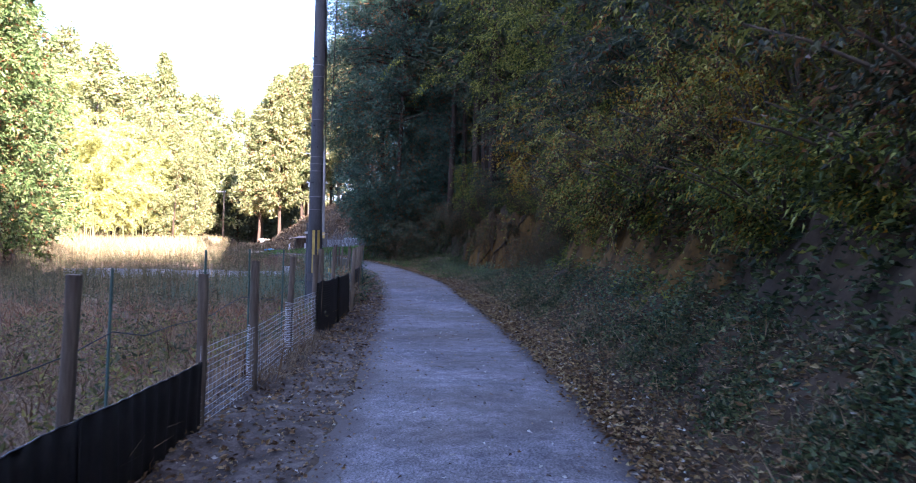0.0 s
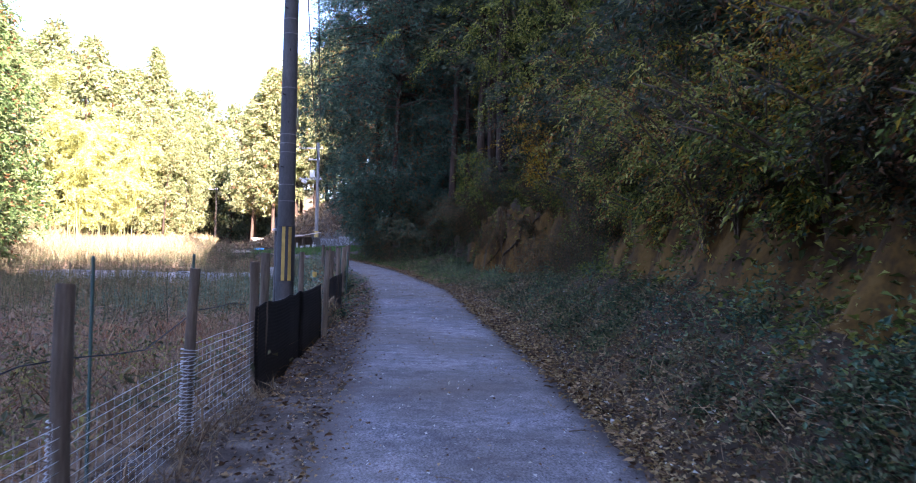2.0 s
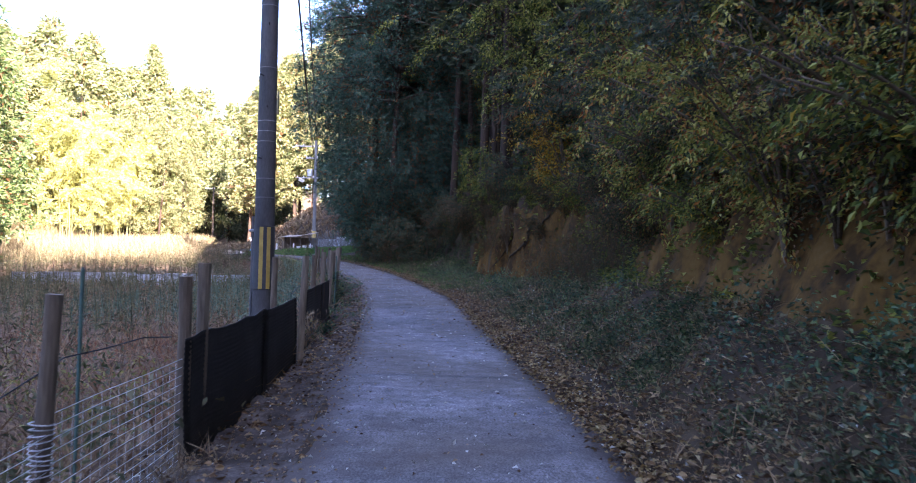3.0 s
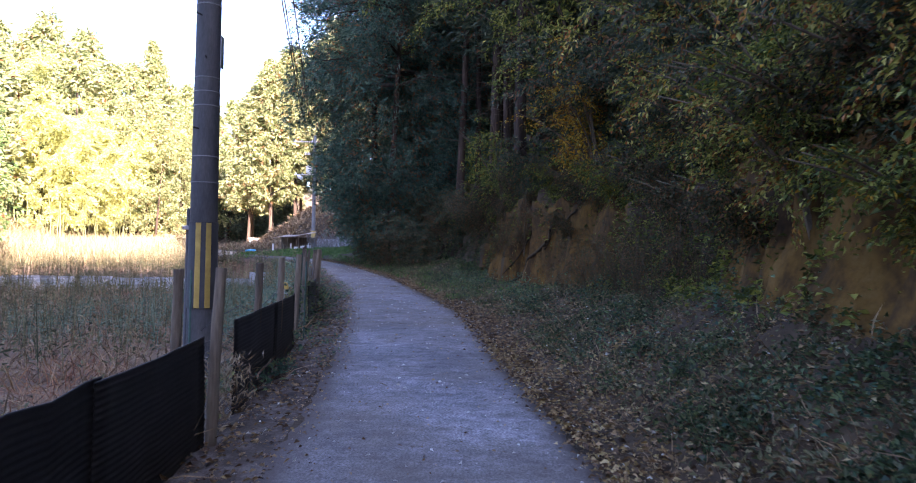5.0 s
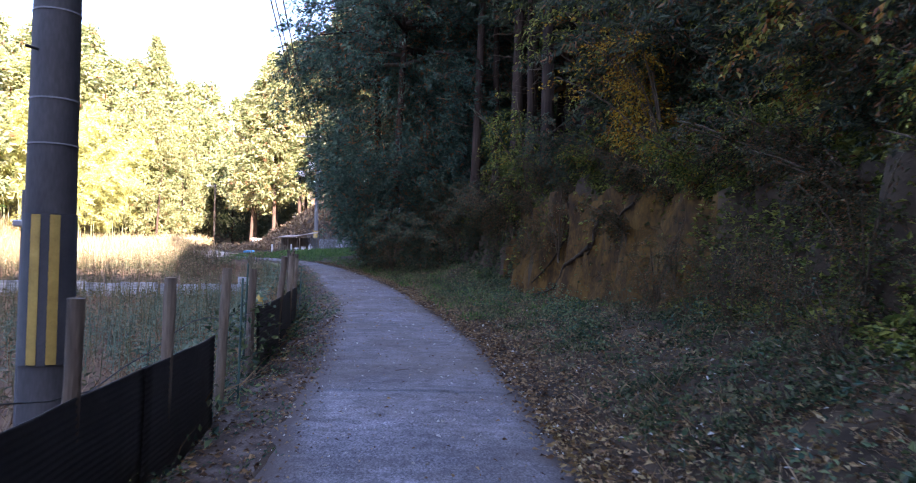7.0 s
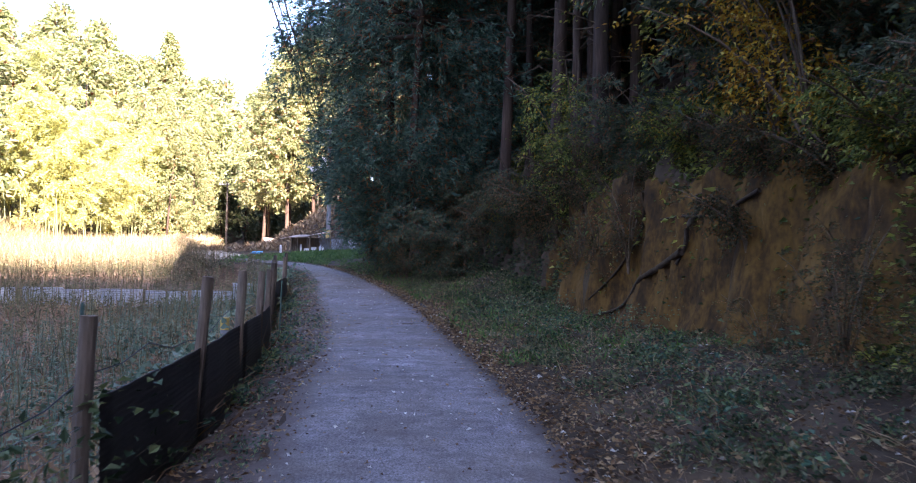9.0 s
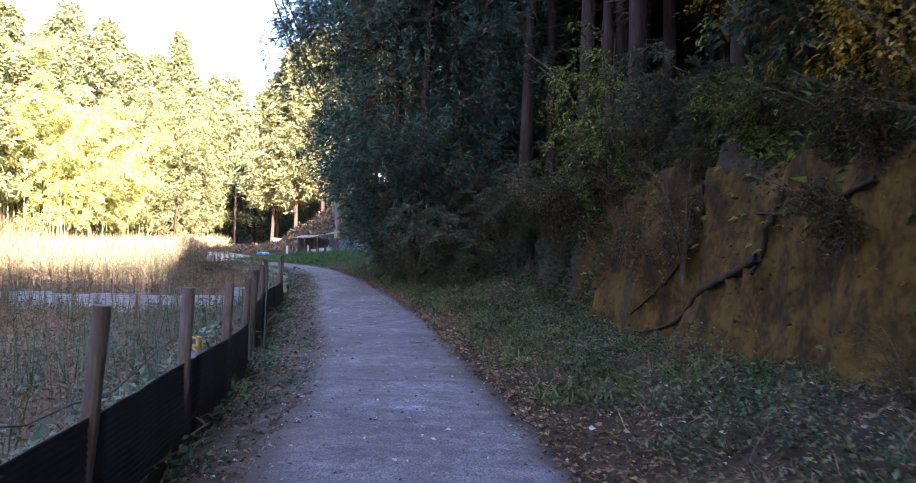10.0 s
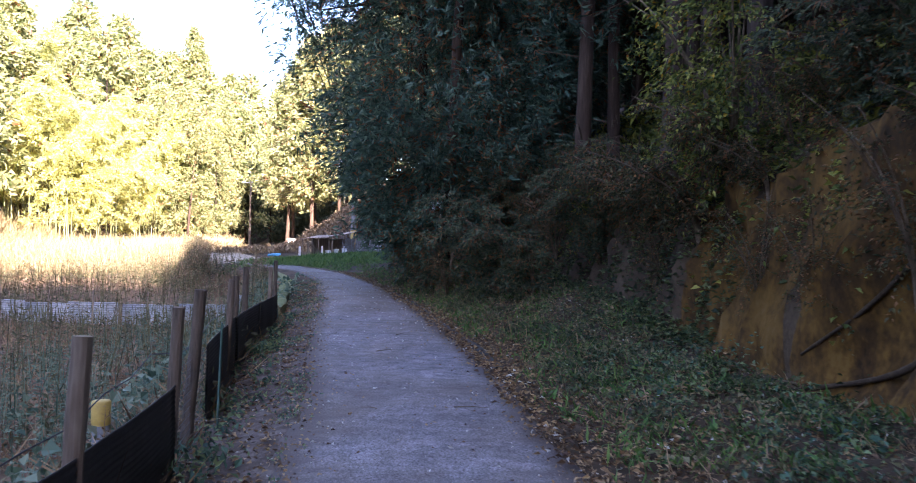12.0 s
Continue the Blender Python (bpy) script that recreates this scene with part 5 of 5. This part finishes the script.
def strip_wall(name, y0, y1, dx, wdt, z_top, depth, material, label, category):
    V, F = [], []
    rows = np.arange(y0, y1 + 0.01, 0.5)
    for y in rows:
        x, z = float(edge_l(y)) - dx + 0.04 * math.sin(y * 2), float(road_z(y)) + z_top
        V += [(x, y, z - depth), (x, y, z), (x - wdt * 0.2, y, z + 0.03), (x - wdt * 0.8, y, z + 0.03), (x - wdt, y, z), (x - wdt, y, z - depth)]
    for i in range(len(rows) - 1):
        for k in range(5):
            a = i * 6 + k
            F.append([a, a + 1, a + 7, a + 6])
    F += [[0, 1, 2, 3, 4, 5], [(len(rows) - 1) * 6 + k for k in range(6)]]
    return tagged(raw(name, V, F, material), label, category)


strip_wall("retaining_wall", 37.5, 50, 0.75, 0.3, 0.02, 1.3, M_MOSS, "low mossy concrete wall beside the lane", "wall")

# black tube added in place of the dark ditch along the lane's edge
drain = thing("drain_hose", (0, 0, 0), "black ribbed tube standing in for the dark ditch along the lane", "hose")
pts = [(float(edge_r(y)) + 0.1 + 0.03 * math.sin(y), y, float(road_z(y)) - 0.005 + 0.014 * math.sin(3.1 * y)) for y in np.arange(31.5, 42, 0.1)]
tubes("hose", [(pts, [0.062 + 0.008 * (i % 2) for i in range(len(pts))])], M_BLACK, drain, 10)

# capped pipe behind the fence
pipe = thing("capped_pipe", (-4.97, 28.8, gz(-4.97, 28.8)), "upright grey pipe with a worn yellow sleeve", "pipe")
zt = 1.3 - gz(-4.97, 28.8)
tubes("pipe", [([(0, 0, -0.2), (0, 0, zt - 0.1)], 0.062)], M_POLE, pipe, 16)
tubes("sleeve", [([(0, 0, zt - 0.19), (0, 0, zt - 0.17), (0, 0, zt - 0.01), (0, 0, zt)], [0.066, 0.072, 0.072, 0.062])], M_YELLOW, pipe, 16, "worn yellow sleeve")


# ---- roots on the earth cliff ----
def root(y0, s0, z0, y1, s1, z1, r, wig, seed):
    gg = np.random.default_rng(seed)
    t = thing("tree_root", (0, 0, 0), "bare brown tree root, one tracing a dark crack, on the earth bank", "root", "roots on the bank")
    pts, rad = [], []
    for k in range(15):
        u = k / 14
        y = y0 + (y1 - y0) * u
        z = z0 + (z1 - z0) * u + wig * math.sin(5 * u + seed)
        x = float(edge_r(y) + foot_s(y)) - 0.55
        for _ in range(70):
            if gz(x, y) < float(road_z(y)) + z:
                x += 0.02
            else:
                break
        x += float(bulge(np.array(x), np.array(y), np.array(float(road_z(y)) + z)))
        pts.append((x - 0.045 + gg.normal() * r * 0.2, y + gg.normal() * r * 0.4, float(road_z(y)) + z + gg.normal() * r * 0.3))
        rad.append(r * (1 - 0.6 * u) * gg.uniform(0.85, 1.15))
    for _ in range(2):
        pts = [pts[0]] + [tuple((p + 2 * q + r2) / 4 for p, q, r2 in zip(pts[k - 1], pts[k], pts[k + 1])) for k in range(1, 14)] + [pts[14]]
    tubes("root", [(pts, rad)], M_ROOT, t, 7)


root(27.8, 2.6, 1.3, 30.3, 2.2, 0.14, 0.05, 0.05, 1)
root(27.6, 2.6, 2.2, 27.9, 2.4, 1.2, 0.055, 0.03, 6)
# this strand stands in for a dark crack in the earth face
root(28.9, 2.6, 2.2, 30.4, 2.2, 0.4, 0.034, 0.06, 2)
root(26.3, 2.6, 2.1, 28.4, 2.3, 1.7, 0.03, 0.1, 3)
root(15.2, 1.8, 2.7, 17.4, 1.6, 1.6, 0.04, 0.15, 5)


# ---- shed by the bend and things round it ----
def shed(x, y):
    z = gz(x, y)
    t = thing("lean_to_shed", (x, y, z), "open lean-to shed with a rusty tin roof", "shed", turn=-6)
    V, F = [], []
    n = 46
    for j in range(n + 1):
        u = j / n
        for i in range(2):
            V.append((-2.1 + 4.4 * u, -1.3 + 2.8 * i, 1.35 + 0.5 * u + 0.35 * i + 0.03 * math.sin(j * 2.1) + 0.06 * math.sin(u * 9)))
    F = [[2 * j, 2 * j + 2, 2 * j + 3, 2 * j + 1] for j in range(n)]
    r = raw("roof", V, F, M_RUST, t)
    r.modifiers.new("thick", "SOLIDIFY").thickness = 0.02
    tagged(r, "rusty tin roof")
    for px, py, h in ((-1.9, -1.1, 1.35), (-0.4, -1.1, 1.5), (0.9, -1.1, 1.66), (2.1, -1.1, 1.8), (-1.9, 1.3, 1.7), (2.1, 1.3, 2.1)):
        tubes("post", [([(px, py, -0.2), (px + 0.02, py, h + 0.02)], 0.05)], M_WOOD, t, 8)
    tubes("brace", [([(-1.9, -1.1, 1.35), (-0.4, -1.1, 0.4)], 0.03)], M_WOOD, t, 6)
    bm = bmesh.new()
    box(bm, (4.2, 0.04, 1.5), (0, 1.35, 0.8), 0, 0.005)
    part("back_wall", bm, M_WOOD, t)
    return t


shed(-14.9, 73.0).scale = (0.75, 0.8, 0.75)


def junk(name, size, place, material, label, category, turn=0, bev=0.02):
    x, y, dz = place
    t = thing(name, (x, y, gz(x, y) + dz), label, category, turn=turn)
    bm = bmesh.new()
    box(bm, size, (0, 0, size[2] / 2 - 0.03), 0, bev)
    part("body", bm, material, t)


for k in range(7):
    x = -16.3 + 0.5 * k
    junk("board", (0.16, 0.06, 0.7 + 0.25 * math.sin(2 * k)), (x, 71.3 + 0.2 * math.sin(k), 0), M_WIRE if k % 3 == 0 else M_WOOD, "weathered board leaning by the shed", "board", 20 * k)
for k in range(3):
    x = -14.3 + 0.55 * k
    b = thing("plastic_tub", (x, 71.0, gz(x, 71.0)), "white plastic tub standing by the shed", "tub", "tubs by the shed")
    tubes("body", [([(0, 0, 0), (0, 0, 0.36), (0, 0, 0.38)], [0.16, 0.19, 0.2])], M_WIRE, b, 12)
M_BLUE = mat("blue_tarp", [(0.25, (0.05, 0.25, 0.45)), (0.7, (0.1, 0.4, 0.62))], 3, 0.5, 0.4, 12)
tarp = thing("blue_tarp", (-18.9, 74.0, gz(-18.9, 74.0)), "crumpled blue tarpaulin on the grass", "tarpaulin")
bm = bmesh.new()
bmesh.ops.create_icosphere(bm, subdivisions=3, radius=0.5, matrix=Matrix.Diagonal((1, 0.7, 0.3, 1)))
for v in bm.verts:
    v.co *= 1 + 0.22 * float(fbm(np.array(v.co.x), np.array(v.co.y), 0.5, 3, v.co.z))
part("sheet", bm, M_BLUE, tarp)


def hut(x, y, w, h, label):
    t = thing("small_hut", (x, y, gz(x, y)), label, "hut")
    bm = bmesh.new()
    box(bm, (w, w * 0.8, h), (0, 0, h / 2 - 0.1), 0, 0.02)
    part("wall", bm, M_TIN, t)
    bm = bmesh.new()
    box(bm, (w * 1.25, w, 0.08), (0, 0, h), 0, 0.02, (6, 4))
    part("roof", bm, M_RUST, t)


hut(-29.4, 112.0, 1.2, 1.2, "small white hut beside the dirt track")
stand = thing("wooden_stand", (-30.0, 90.0, gz(-30.0, 90.0)), "low wooden stand with a flat tin top", "stand")
bm = bmesh.new()
box(bm, (2.0, 1.2, 0.07), (0, 0, 1.25), 0, 0.01, (0, 4))
part("top", bm, M_RUST, stand)
for px in (-0.9, 0.0, 0.9):
    tubes("leg", [([(px, -0.5, -0.2), (px, -0.5, 1.24)], 0.045)], M_WOOD, stand, 6)

# bare twiggy bushes and a grey sheet behind the shed
for k in range(6):
    x, y = -12.6 + 0.75 * k, 70.5 + 0.6 * math.sin(2 * k)
    gg = np.random.default_rng(300 + k)
    t = thing("bare_bush", (x, y, gz(x, y)), "leafless grey twiggy bush near the shed", "bush", "bare bushes by the shed")
    tw = []
    for j in range(44):
        d = gg.normal(size=3) * np.array([0.55, 0.5, 0.2]) + np.array([0, 0, 1.0])
        p = Vector((gg.normal() * 0.2, gg.normal() * 0.2, 0))
        tw.append(([p, p + Vector(d) * 0.7, p + Vector(d) * 1.3 + Vector(gg.normal(size=3)) * 0.3], [0.014, 0.01, 0.004]))
    tagged(tubes("crown", tw, M_POLE, t, 4), kind="stuff")
for k in range(4):
    junk("grey_panel", (1.7, 0.04, 0.9), (-12.4 + 1.75 * k, 74.5, 0), M_TIN, "grey-blue tin panel behind the bushes", "panel", 2 * k, 0.006)

# twigs lying on the lane
for k in range(14):
    gg = np.random.default_rng(500 + k)
    y = gg.uniform(4, 34)
    x = float(edge_l(y)) + gg.uniform(0.2, 2.0)
    a, l = gg.uniform(0, 3.1), gg.uniform(0.06, 0.14)
    t = thing("fallen_twig", (x, y, float(road_z(y)) + 0.056), "short brown twig lying on the concrete", "twig", "twigs on the lane")
    tubes("twig", [([(-math.cos(a) * l, -math.sin(a) * l, 0), (0.01, 0.012, 0.006), (math.cos(a) * l, math.sin(a) * l, 0)], [0.005, 0.004, 0.002])], M_TWIG, t, 5)

l4b = [(on_bank(y, s), y, sc, rz) for y, s, sc, rz in ((33.9, 0.3, 0.42, 0), (35.2, 0.5, 0.45, -30), (36.3, 0.2, 0.5, 15), (37.4, 0.5, 0.45, 50), (38.6, 0.2, 0.5, -40), (40.0, 0.5, 0.6, 10), (42.0, 0.4, 0.7, 30))]
l4b += [(-3.3, 39.3, 0.6, 20), (-3.6, 40.4, 0.75, -30), (-4.0, 41.6, 0.6, 40), (-4.4, 43.4, 0.65, 10), (-4.7, 44.9, 0.8, -15), (-5.1, 46.6, 0.65, 30), (-5.5, 49.5, 0.7, 0), (-5.9, 52.0, 0.7, 45), (-1.5, 36.6, 0.6, 15), (-2.2, 37.8, 0.65, 35)]
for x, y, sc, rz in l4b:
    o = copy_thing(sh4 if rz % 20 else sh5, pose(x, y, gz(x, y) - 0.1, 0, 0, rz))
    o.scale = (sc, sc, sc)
